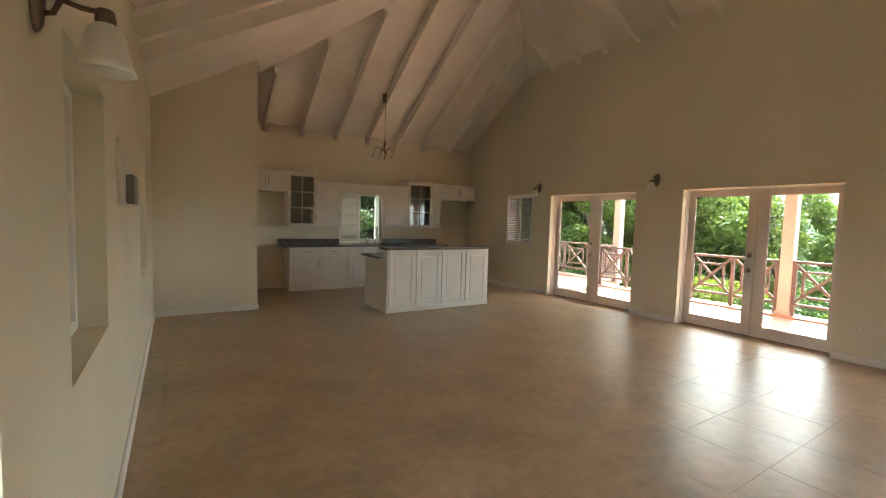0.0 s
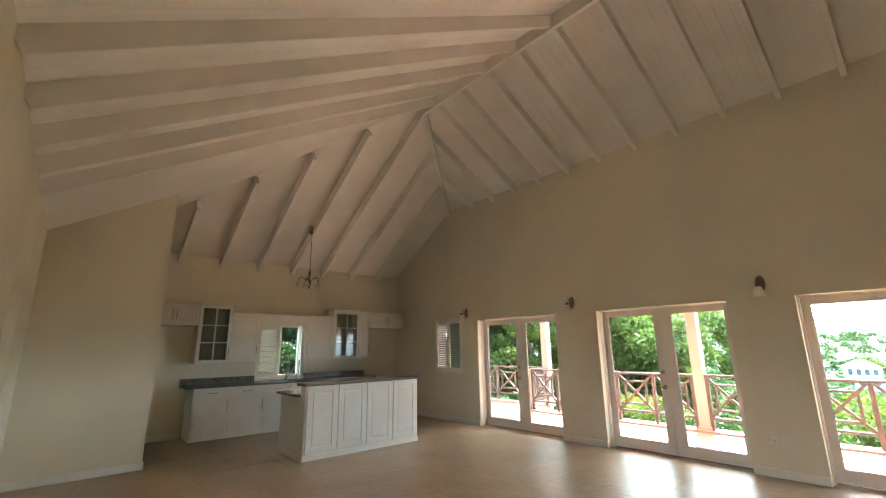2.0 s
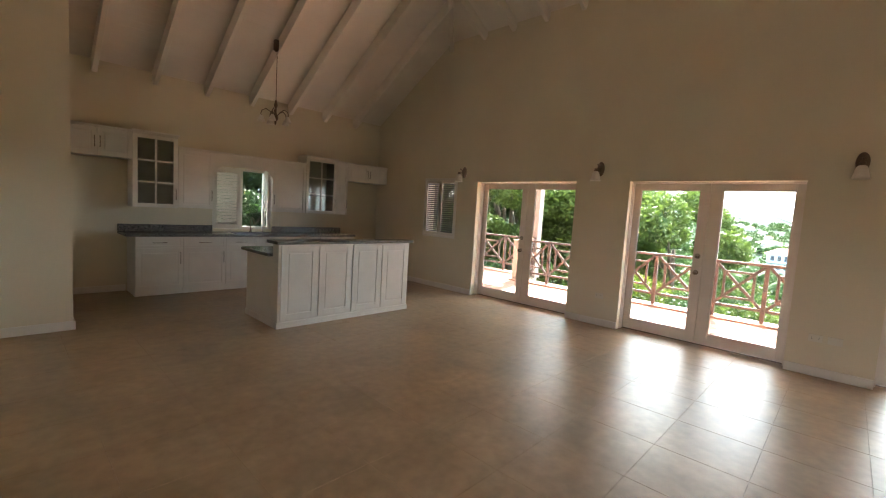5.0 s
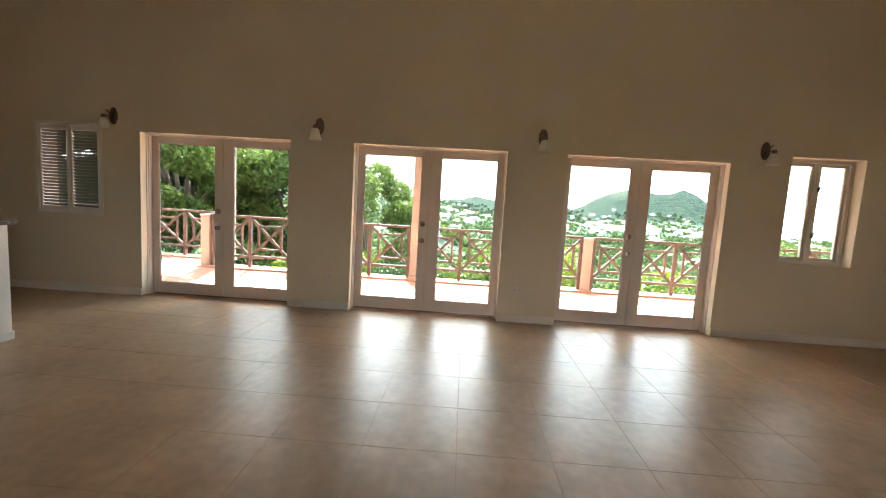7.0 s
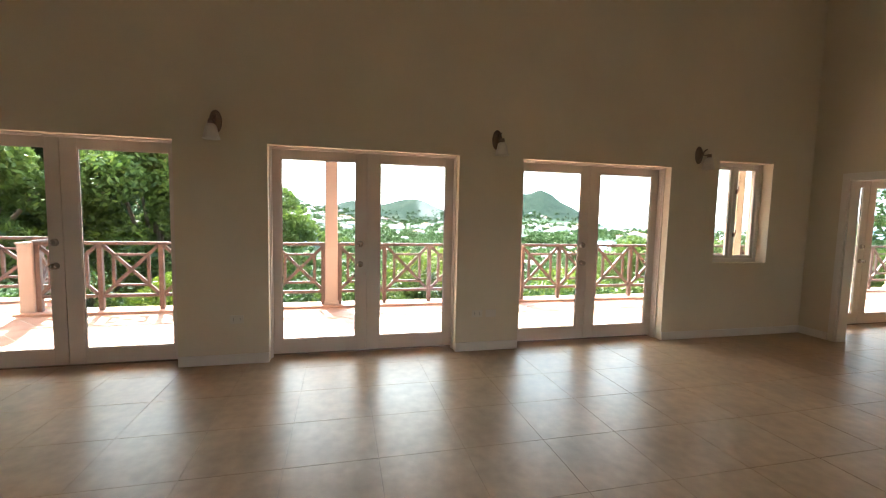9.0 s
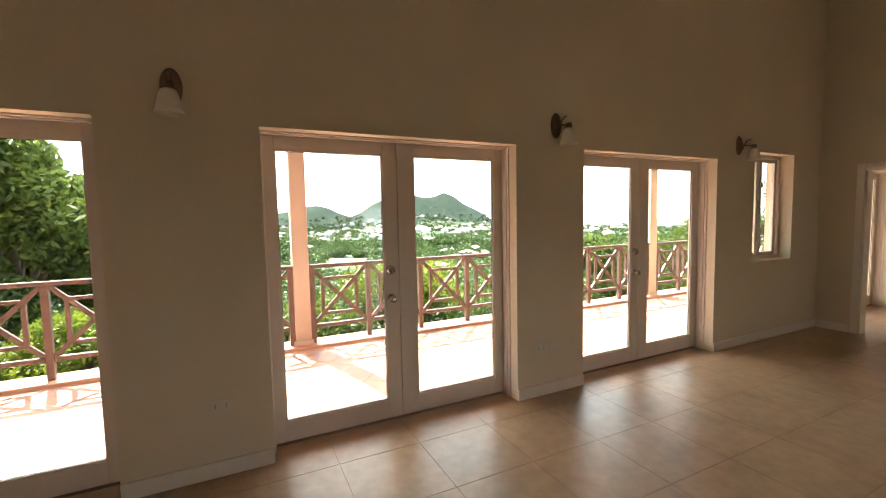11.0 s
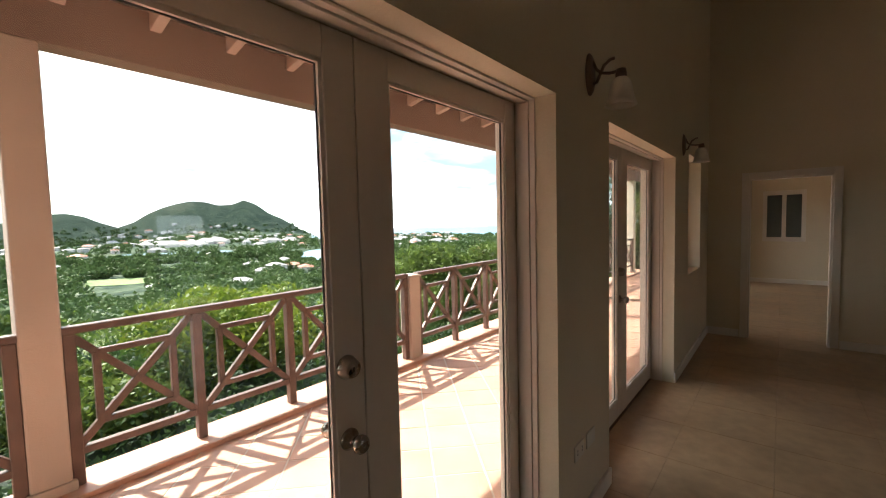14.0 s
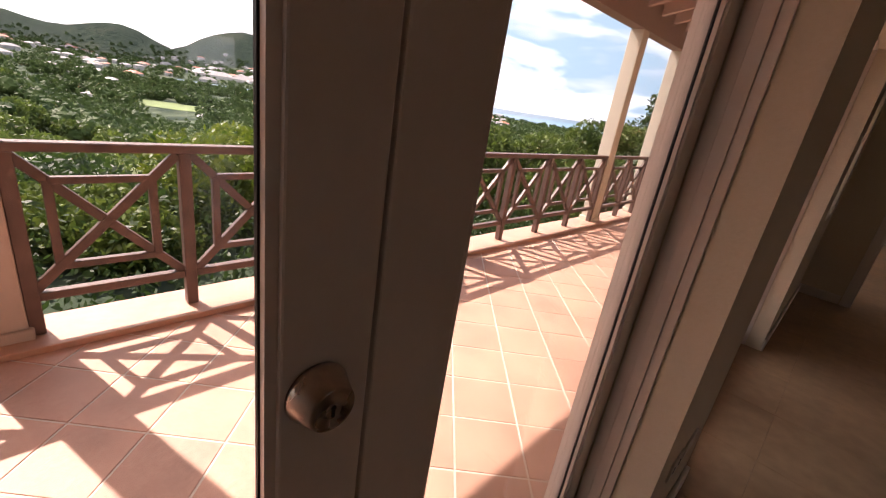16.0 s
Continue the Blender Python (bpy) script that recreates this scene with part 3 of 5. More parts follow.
def casement(at, w, h, label, turn=0.0, depth=0.2, split=True):
    """A two-light window; local x runs outwards, z from the sill."""
    d = thing("window_casement", label, "window", "", "structure", at)
    d.rotation_euler = (0, 0, turn)
    hw = w / 2
    fr = B()
    for s in (-1, 1):
        a, b = sorted((s * hw, s * (hw - 0.045)))
        box(fr, depth - 0.06, a, 0, depth + 0.03, b, h, 0.004)
    box(fr, depth - 0.06, -hw + 0.045, 0, depth + 0.03, hw - 0.045, 0.045, 0.004)
    box(fr, depth - 0.06, -hw + 0.045, h - 0.045, depth + 0.03, hw - 0.045, h, 0.004)
    if split:
        box(fr, depth - 0.05, -0.02, 0.045, depth + 0.03, 0.02, h - 0.045, 0.004)
    part("window_frame", fr, M_TRIM, d)
    for a, b in (((-hw + 0.045, -0.02), (0.02, hw - 0.045)) if split else ((-hw + 0.045, hw - 0.045),)):
        sash = B()
        box(sash, depth - 0.035, a, 0.045, depth, a + 0.04, h - 0.045, 0.003)
        box(sash, depth - 0.035, b - 0.04, 0.045, depth, b, h - 0.045, 0.003)
        box(sash, depth - 0.034, a + 0.04, 0.045, depth - 0.001, b - 0.04, 0.085, 0.003)
        box(sash, depth - 0.034, a + 0.04, h - 0.085, depth - 0.001, b - 0.04, h - 0.045, 0.003)
        sash = part("sash", sash, M_TRIM, d)
        part("pane", box(B(), depth - 0.02, a + 0.041, 0.086, depth - 0.015, b - 0.041, h - 0.086), M_GLASS, sash, "clear glass pane")
        lt = B()
        for z in (h * 0.28, h * 0.72):
            box(lt, depth - 0.055, b - 0.03, z - 0.03, depth - 0.034, b - 0.012, z + 0.03, 0.003)
            tube(lt, ((depth - 0.06, b - 0.02, z - 0.02), (depth - 0.075, b - 0.02, z + 0.02), (depth - 0.07, b - 0.02, z + 0.06)), 0.006, 6)
        part("latch", lt, M_BRONZE, sash, "small dark metal latch")
    return d


def louvre_window(at, w, h, label, turn=0.0, depth=0.1, n=24, tilt=-42, closed=False):
    """Two fixed-blade louvre panels in a white frame."""
    d = thing("window_louvred", label, "window", "louvred windows", "structure", at)
    d.rotation_euler = (0, 0, turn)
    hw = w / 2
    fr = B()
    for s in (-1, 1):
        a, b = sorted((s * hw, s * (hw - 0.04)))
        box(fr, -0.012, a, -0.0, depth + 0.06, b, h, 0.004)
    box(fr, -0.012, -hw + 0.04, 0, depth + 0.06, hw - 0.04, 0.04, 0.004)
    box(fr, -0.012, -hw + 0.04, h - 0.04, depth + 0.06, hw - 0.04, h, 0.004)
    box(fr, 0.036, -0.02, 0.04, 0.06, 0.02, h - 0.04, 0.003)
    part("window_frame", fr, M_TRIM, d)
    for a, b in ((-hw + 0.04, -0.003), (0.003, hw - 0.04)):
        sh = B()
        box(sh, 0.0, a, 0.04, 0.035, a + 0.036, h - 0.04, 0.003)
        box(sh, 0.0, b - 0.036, 0.04, 0.035, b, h - 0.04, 0.003)
        box(sh, 0.001, a + 0.036, 0.04, 0.034, b - 0.036, 0.10, 0.003)
        box(sh, 0.001, a + 0.036, h - 0.10, 0.034, b - 0.036, h - 0.04, 0.003)
        sh = part("shutter", sh, M_TRIM, d, "white louvred shutter panel")
        step = (h - 0.20) / n
        c, s = math.cos(radians(tilt)), math.sin(radians(tilt))
        k = step * (0.62 if closed else 0.50)
        me = None
        for i in range(n):
            z = 0.10 + step * (i + 0.5)
            if me is None:
                me = mesh_of("slat", bar(B(), (0, a + 0.035, 0), (0, b - 0.035, 0), 0.006, 2 * k, (s, 0, c)), M_SHUT if closed else M_SLAT_BACKLIT)
            ob = new("slat", me)
            ob.parent = sh
            ob.location = (0.017, 0, z)
    return d


casement((0, (WIN_E[0] + WIN_E[1]) / 2, WIN_E[2]), WIN_E[1] - WIN_E[0], WIN_E[3] - WIN_E[2], "white two-light casement window in a deep reveal")
casement((WX, (WIN_W1[0] + WIN_W1[1]) / 2, WIN_W1[2]), WIN_W1[1] - WIN_W1[0], WIN_W1[3] - WIN_W1[2], "white casement window set deep in the wall", math.pi, 0.17)
casement((WX, (WIN_W2[0] + WIN_W2[1]) / 2, WIN_W2[2]), WIN_W2[1] - WIN_W2[0], WIN_W2[3] - WIN_W2[2], "white casement window set deep in the wall", math.pi, 0.17)
louvre_window((0.005, (LOUV_E[0] + LOUV_E[1]) / 2, LOUV_E[2]), LOUV_E[1] - LOUV_E[0], LOUV_E[3] - LOUV_E[2], "white louvred shutter window with daylight between the blades")
louvre_window((-0.805, ROOM2 - 0.005, 0.96), 0.77, 1.16, "white louvred shutter window, blades closed", -math.pi / 2, closed=True, tilt=20)

# unseen passage added to shade the west windows; unwalled before the entrance door
solid("porch_floor", box(B(), WX - 2.6, SY, -0.25, WX - 0.28, NY, -0.02), M_PALECOL, "plain pale paving added out of view", "floor", kind="structure")
solid("porch_wall", box(B(), WX - 2.75, -1.25, -0.3, WX - 2.6, NY, 2.62), M_WALL, "plain unseen wall added to block light", "wall", kind="structure")
solid("porch_end_wall", box(B(), WX - 2.6, -1.25, -0.3, WX - 0.28, -1.13, 2.62), M_WALL, "plain unseen end wall added to block light", "wall", kind="structure")
solid("porch_roof", box(B(), WX - 2.75, SY, 2.62, WX - 0.28, NY, 2.74), M_CEIL, "flat unseen roof added to block skylight", "roof", kind="structure")

# doorway lining and trim in the south wall
tr = B()
for s, x in ((-1, DW[0]), (1, DW[1])):
    a, b = sorted((x, x + s * 0.075))
    box(tr, a, SY + 0.002, 0, b, SY + 0.022, DW[2] + 0.075, 0.004)
box(tr, DW[0], SY + 0.002, DW[2], DW[1], SY + 0.022, DW[2] + 0.075, 0.004)
for x in (DW[0], DW[1] - 0.018):
    box(tr, x, SY - 0.152, 0, x + 0.018, SY + 0.002, DW[2])
box(tr, DW[0] + 0.018, SY - 0.152, DW[2] - 0.018, DW[1] - 0.018, SY + 0.002, DW[2])
solid("doorway_trim", tr, M_TRIM, "white painted trim round the open doorway", "trim", "", "structure")


# ---- kitchen ----
def shaker(bm, axis, p, out, u0, u1, z0, z1, fr=0.055, dp=0.018, raised=True):
    """A framed door face standing out from plane p towards out, with a raised inner field."""
    def b(ua, ub, za, zb, d0, d1, bev=0.002):
        a, c = sorted((p + out * d0, p + out * d1))
        if axis == "y":
            box(bm, ua, a, za, ub, c, zb, bev)
        else:
            box(bm, a, ua, za, c, ub, zb, bev)
    b(u0, u0 + fr, z0, z1, 0.001, dp)
    b(u1 - fr, u1, z0, z1, 0.001, dp)
    b(u0 + fr, u1 - fr, z0, z0 + fr, 0.001, dp - 0.0006)
    b(u0 + fr, u1 - fr, z1 - fr, z1, 0.001, dp - 0.0006)
    b(u0 + fr, u1 - fr, z0 + fr, z1 - fr, 0.001, 0.006, 0)
    if raised and u1 - u0 > 2 * fr + 0.08:
        b(u0 + fr + 0.022, u1 - fr - 0.022, z0 + fr + 0.022, z1 - fr - 0.022, 0.006, 0.014, 0.005)
    return bm


def pull(parent, x, y, z, length=0.16, flat=False):
    bm = B()
    h = length / 2
    if flat:
        tube(bm, ((x - h, y, z), (x - h, y - 0.028, z), (x + h, y - 0.028, z), (x + h, y, z)), 0.005, 8)
    else:
        tube(bm, ((x, y, z - h), (x, y - 0.028, z - h), (x, y - 0.028, z + h), (x, y, z + h)), 0.005, 8)
    part("handle", bm, M_NICKEL, parent, "slim satin metal bar handle", True)


def muntins(bm, y, u0, u1, z0, z1, cols, rows):
    for i in range(1, cols):
        x = u0 + (u1 - u0) * i / cols
        box(bm, x - 0.014, y - 0.014, z0, x + 0.014, y - 0.001, z1, 0.002)
    for j in range(1, rows):
        z = z0 + (z1 - z0) * j / rows
        box(bm, u0, y - 0.011, z - 0.012, u1, y - 0.002, z + 0.012, 0.002)


UF = 6.37                                                # face of the wall cabinets


def wall_cabinet(u0, u1, z0, z1, doors=1, glazed=False, crown=False, hand=1, deep=UF):
    lab = "white wall cabinet with a glazed lattice door" if glazed else "white wall cabinet with raised panel doors"
    c = thing("wall_cabinet", lab, "cabinet", "kitchen wall cabinets", "", ((u0 + u1) / 2, NY, z0))
    o = Vector((-(u0 + u1) / 2, -NY, -z0))

    def add(name, bm, m, parent, label="", smooth=False):
        bmesh.ops.translate(bm, verts=bm.verts, vec=o)
        return part(name, bm, m, parent, label, smooth)
    body = B()
    t = 0.018
    box(body, u0 + 0.001, deep, z0, u0 + t, NY - 0.002, z1)
    box(body, u1 - t, deep, z0, u1 - 0.001, NY - 0.002, z1)
    box(body, u0 + t, deep, z0, u1 - t, NY - 0.002, z0 + t)
    box(body, u0 + t, deep, z1 - t, u1 - t, NY - 0.002, z1)
    box(body, u0 + t, NY - 0.012, z0 + t, u1 - t, NY - 0.003, z1 - t)
    if glazed:
        for k in (1, 2):
            z = z0 + (z1 - z0) * k / 3
            box(body, u0 + t, deep + 0.03, z - 0.008, u1 - t, NY - 0.012, z + 0.008)
    add("body", body, M_CAB, c)
    w = (u1 - u0) / doors
    for i in range(doors):
        a, b = u0 + w * i + 0.003, u0 + w * (i + 1) - 0.003
        if glazed:
            fr = 0.06
            dm = B()
            box(dm, a, deep - 0.02, z0 + 0.003, a + fr, deep - 0.001, z1 - 0.003, 0.003)
            box(dm, b - fr, deep - 0.02, z0 + 0.003, b, deep - 0.001, z1 - 0.003, 0.003)
            box(dm, a + fr, deep - 0.0195, z0 + 0.003, b - fr, deep - 0.0015, z0 + fr, 0.003)
            box(dm, a + fr, deep - 0.0195, z1 - fr, b - fr, deep - 0.0015, z1 - 0.003, 0.003)
            dr = add("door", dm, M_CAB, c)
            mm = B()
            muntins(mm, deep - 0.004, a + fr, b - fr, z0 + fr, z1 - fr, 2, 3)
            add("lattice", mm, M_CAB, dr)
            add("pane", box(B(), a + fr, deep - 0.0045, z0 + fr, b - fr, deep - 0.0015, z1 - fr), M_CABGLASS, dr, "clear glass pane")
        else:
            dr = add("door", shaker(B(), "y", deep, -1, a, b, z0 + 0.003, z1 - 0.003), M_CAB, c)
        side = hand if doors == 1 else (1 if i == 0 else -1)
        x = b - 0.028 if side > 0 else a + 0.028
        hl = 0.16 if z1 - z0 > 0.6 else 0.15
        hb = B()
        zc = z0 + 0.22 if z1 - z0 > 0.6 else (z0 + z1) / 2
        tube(hb, ((x, deep - 0.018, zc - hl / 2), (x, deep - 0.046, zc - hl / 2), (x, deep - 0.046, zc + hl / 2), (x, deep - 0.018, zc + hl / 2)), 0.0055, 8)
        add("handle", hb, M_NICKEL, dr, "slim satin metal bar handle", True)
    cr = B()
    p = 0.035 if crown else 0.022
    box(cr, u0 - (0.012 if crown else 0), deep - 0.02 - p, z1 + 0.018, u1 + (0.012 if crown else 0), NY - 0.003, z1 + (0.05 if crown else 0.034), 0.006)
    box(cr, u0, deep - 0.02 - p / 2, z1, u1, NY - 0.003, z1 + 0.018, 0.004)
    add("cornice", cr, M_CAB, c)
    return c


wall_cabinet(PX + 0.02, -4.77, 2.03, 2.42, 2)
wall_cabinet(-4.77, -4.18, 1.33, 2.42, 1, True, True)
wall_cabinet(-4.18, -3.66, 1.345, 2.27)
wall_cabinet(-2.66, -2.00, 1.345, 2.27, 1, hand=-1)
wall_cabinet(-2.00, -1.33, 1.345, 2.42, 1, True, True)
wall_cabinet(-1.33, -1.05, 1.345, 2.41)
wall_cabinet(-1.05, -0.02, 2.06, 2.41, 2)

# arched valance between the cabinets over the window
bm = B()
n = 24
a0, a1 = -3.66, -2.66
lo, hi = [], []
for i in range(n + 1):
    u = i / n
    x = a0 + (a1 - a0) * u
    k = min(1.0, min(u, 1 - u) / 0.16)
    z = 1.93 + 0.15 * math.sin(k * math.pi / 2)
    for y, ls in ((UF - 0.018, lo), (UF + 0.002, hi)):
        ls.append((bm.verts.new((x, y, z)), bm.verts.new((x, y, 2.27))))
for i in range(n):
    bm.faces.new((lo[i][0], lo[i + 1][0], lo[i + 1][1], lo[i][1]))
    bm.faces.new((hi[i][0], hi[i][1], hi[i + 1][1], hi[i + 1][0]))
    bm.faces.new((lo[i][0], hi[i][0], hi[i + 1][0], lo[i + 1][0]))
    bm.faces.new((lo[i][1], lo[i + 1][1], hi[i + 1][1], hi[i][1]))
box(bm, a0, UF - 0.035, 2.27, a1, UF + 0.06, 2.304, 0.004)
bmesh.ops.recalc_face_normals(bm, faces=bm.faces)
solid("valance", bm, M_CAB, "white arched valance board over the kitchen window", "valance")

# kitchen window with its inward shutters
kw = thing("window_kitchen", "white kitchen window with louvred shutters folded inwards", "window", "", "structure", ((KWIN[0] + KWIN[1]) / 2, NY, KWIN[2]))
w2, h2 = (KWIN[1] - KWIN[0]) / 2, KWIN[3] - KWIN[2]
fr = B()
for s in (-1, 1):
    a, b = sorted((s * w2, s * (w2 - 0.05)))
    box(fr, a, 0.05, 0, b, 0.13, h2, 0.004)
box(fr, -w2 + 0.05, 0.05, 0, w2 - 0.05, 0.13, 0.05, 0.004)
box(fr, -w2 + 0.05, 0.05, h2 - 0.05, w2 - 0.05, 0.13, h2, 0.004)
box(fr, -0.06, 0.055, 0.05, 0.0, 0.125, h2 - 0.05, 0.004)
box(fr, 0.38, 0.055, 0.05, 0.43, 0.125, h2 - 0.05, 0.004)
part("window_frame", fr, M_TRIM, kw)
for a, b in ((-w2 + 0.05, -0.06), (0.0, 0.38)):
    part("pane", box(B(), a, 0.085, 0.05, b, 0.09, h2 - 0.05), M_GLASS, kw, "clear glass pane")
for x, ang, wd in ((-w2 + 0.03, -18, 0.42), (w2 - 0.03, -115, 0.34)):
    sh = B()
    box(sh, 0, -0.032, 0.02, 0.05, 0, h2 - 0.04, 0.003)
    box(sh, wd - 0.05, -0.032, 0.02, wd, 0, h2 - 0.04, 0.003)
    box(sh, 0.05, -0.031, 0.02, wd - 0.05, -0.001, 0.09, 0.003)
    box(sh, 0.05, -0.031, h2 - 0.11, wd - 0.05, -0.001, h2 - 0.04, 0.003)
    sh = part("shutter", sh, M_TRIM, kw, "white louvred shutter leaf standing ajar")
    sh.location = (x, 0.03, 0)
    sh.rotation_euler = (0, 0, radians(ang))
    nb = 18
    stp = (h2 - 0.2) / nb
    me = mesh_of("slat", bar(B(), (0.049, 0, 0), (wd - 0.049, 0, 0), 0.006, stp * 1.05, (0, -math.sin(radians(35)), math.cos(radians(35)))), M_TRIM)
    for i in range(nb):
        ob = new("slat", me)
        ob.parent = sh
        ob.location = (0, -0.016, 0.09 + stp * (i + 0.5))

# base cabinets
BF = 6.14


def base_cabinet(u0, u1, drawers=1, doors=2):
    c = thing("base_cabinet", "white base cabinet with drawers over panelled doors", "cabinet", "kitchen base cabinets", "", ((u0 + u1) / 2, NY, 0))
    o = Vector((-(u0 + u1) / 2, -NY, 0))

    def add(name, bm, m, parent, label="", smooth=False):
        bmesh.ops.translate(bm, verts=bm.verts, vec=o)
        return part(name, bm, m, parent, label, smooth)
    add("body", box(B(), u0 + 0.001, BF, 0.09, u1 - 0.001, NY - 0.002, 0.898), M_CAB, c)
    add("plinth", box(B(), u0 + 0.001, BF + 0.01, 0.0, u1 - 0.001, NY - 0.002, 0.089), M_CAB, c)
    for k, (z0, z1, cnt) in enumerate(((0.735, 0.88, drawers), (0.10, 0.725, doors))):
        w = (u1 - u0) / cnt
        for i in range(cnt):
            a, b = u0 + w * i + 0.004, u0 + w * (i + 1) - 0.004
            dr = add("drawer" if k == 0 else "door", shaker(B(), "y", BF, -1, a, b, z0, z1, 0.03 if k == 0 else 0.055, raised=k == 1), M_CAB, c)
            hb = B()
            if k == 0:
                x, z = (a + b) / 2, (z0 + z1) / 2
                tube(hb, ((x - 0.09, BF - 0.017, z), (x - 0.09, BF - 0.045, z), (x + 0.09, BF - 0.045, z), (x + 0.09, BF - 0.017, z)), 0.0055, 8)
            else:
                x = b - 0.035 if (i % 2 == 0 and cnt > 1) or cnt == 1 else a + 0.035
                z = z1 - 0.16
                tube(hb, ((x, BF - 0.017, z - 0.09), (x, BF - 0.045, z - 0.09), (x, BF - 0.045, z + 0.09), (x, BF - 0.017, z + 0.09)), 0.0055, 8)
            add("handle", hb, M_NICKEL, dr, "slim satin metal bar handle", True)


base_cabinet(-4.78, -4.16, 1, 1)
base_cabinet(-4.16, -3.53, 1, 1)
base_cabinet(-3.53, -2.53, 2, 2)
base_cabinet(-2.53, -1.78, 1, 2)
base_cabinet(-1.78, -1.0, 1, 2)
bm = box(B(), -4.90, BF - 0.035, 0.90, -0.97, NY - 0.002, 0.942, 0.008)
solid("worktop", bm, M_GRANITE, "dark speckled grey granite worktop on the base cabinets", "worktop")
bm = box(B(), -4.90, NY - 0.022, 0.944, KWIN[0], NY - 0.003, 1.05, 0.004)
solid("backsplash", bm, M_GRANITE, "dark granite upstand behind the worktop", "backsplash")
bm = box(B(), KWIN[1], NY - 0.022, 0.944, -0.97, NY - 0.003, 1.05, 0.004)
solid("backsplash", bm, M_GRANITE, "dark granite upstand behind the worktop", "backsplash")
fa = thing("faucet", "dark bronze swan-neck kitchen tap on the worktop", "faucet", "", "", (-2.95, 6.58, 0.942))
part("base", lathe(B(), ((0.03, 0), (0.03, 0.012), (0.016, 0.03), (0.014, 0.10), (0.0, 0.10))), M_BRONZE, fa, "", True)
part("spout", tube(B(), [(0, 0, 0.09), (0, 0, 0.20)] + [(0, -0.07 + 0.07 * math.cos(t), 0.20 + 0.07 * math.sin(t)) for t in (0.5, 1.0, 1.57, 2.1, 2.7, 3.14)] + [(0, -0.14, 0.16)], 0.011, 10), M_BRONZE, fa, "", True)
part("lever", tube(B(), ((0.02, 0, 0.06), (0.07, 0, 0.09)), 0.007, 8), M_BRONZE, fa, "", True)
sp = thing("soap_dispenser", "small dark bronze soap pump on the worktop", "dispenser", "", "", (-2.72, 6.60, 0.942))
part("base", lathe(B(), ((0.02, 0), (0.02, 0.01), (0.01, 0.02), (0.009, 0.08), (0.014, 0.10), (0.0, 0.11)), seg=14), M_BRONZE, sp, "", True)
part("spout", tube(B(), ((0, 0, 0.1), (0, -0.03, 0.115), (0, -0.07, 0.108)), 0.006, 8), M_BRONZE, sp, "", True)
sk = thing("sink", "dark undermounted double sink in the worktop", "sink", "", "", (-2.98, 6.33, 0.943))
for s in (-1, 1):
    q = B()
    a, b = sorted((s * 0.01, s * 0.36))
    for e in ((a, -0.16, b, -0.15), (a, 0.15, b, 0.16), (a, -0.15, a + 0.01, 0.15), (b - 0.01, -0.15, b, 0.15)):
        box(q, e[0], e[1], 0.0, e[2], e[3], 0.006, 0.002)
    box(q, a + 0.01, -0.15, 0.0, b - 0.01, 0.15, 0.002)
    part("bowl", q, M_DARK, sk)

# island: a raised bar towards the room with a lower worktop behind it
IX0, IX1, IY0, IY1, IYB = -3.85, -1.79, 3.49, 3.64, 4.42
isl = thing("kitchen_island", "white panelled kitchen island with a two-level dark granite top", "kitchen island", "", "", ((IX0 + IX1) / 2, 3.9, 0))
o = Vector((-(IX0 + IX1) / 2, -3.9, 0))


def isl_part(name, bm, m, label="", parent=None):
    bmesh.ops.translate(bm, verts=bm.verts, vec=o)
    return part(name, bm, m, parent or isl, label)


body = box(B(), IX0, IY0, 0.0, IX1, IY1, 1.030, 0.003)
box(body, IX0 + 0.002, IY1, 0.0, IX1 - 0.002, IYB, 0.868, 0.003)
isl_part("body", body, M_CAB)
isl_part("plinth", box(B(), IX0 - 0.012, IY0 - 0.012, 0.0, IX1 + 0.012, IYB, 0.075, 0.006), M_CAB, "white skirting round the island")
w = (IX1 - IX0 - 0.04) / 4
for i in range(4):
    a = IX0 + 0.02 + w * i
    pnl = isl_part("panel", shaker(B(), "y", IY0, -1, a + 0.012, a + w - 0.012, 0.095, 1.012, 0.075, 0.018, False), M_CAB, "white framed panel")
    isl_part("raised_field", box(B(), a + 0.109, IY0 - 0.014, 0.192, a + w - 0.109, IY0 - 0.006, 0.915, 0.005), M_CAB, "", pnl)
isl_part("bar_top", box(B(), IX0 - 0.04, IY0 - 0.05, 1.031, IX1 + 0.05, IY1 + 0.10, 1.068, 0.008), M_GRANITE, "dark granite bar top")
isl_part("lower_top", box(B(), IX0 - 0.06, IY1 + 0.003, 0.869, IX1 + 0.04, IYB + 0.06, 0.908, 0.008), M_GRANITE, "dark granite lower worktop")

# chandelier on a long rod from the sloping ceiling
ch = thing("chandelier", "small bronze chandelier with upturned shades on a long rod", "chandelier", "", "", (-2.97, 5.62, 0))
ctop = RIDGE_Z - SN * (5.62 - APEX_Y) - 0.17
part("canopy", lathe(B(), ((0.0, ctop + 0.17), (0.06, ctop + 0.17), (0.06, ctop + 0.02), (0.03, ctop), (0.0, ctop))), M_BRONZE, ch, "", True)
part("rod", tube(B(), ((0, 0, ctop), (0, 0, 3.16)), 0.006), M_BRONZE, ch)
part("stem", lathe(B(), ((0.0, 3.2), (0.012, 3.18), (0.03, 3.10), (0.014, 3.05), (0.014, 2.98), (0.035, 2.93), (0.045, 2.89), (0.02, 2.85), (0.012, 2.80), (0.0, 2.78)), seg=20), M_BRONZE, ch, "", True)
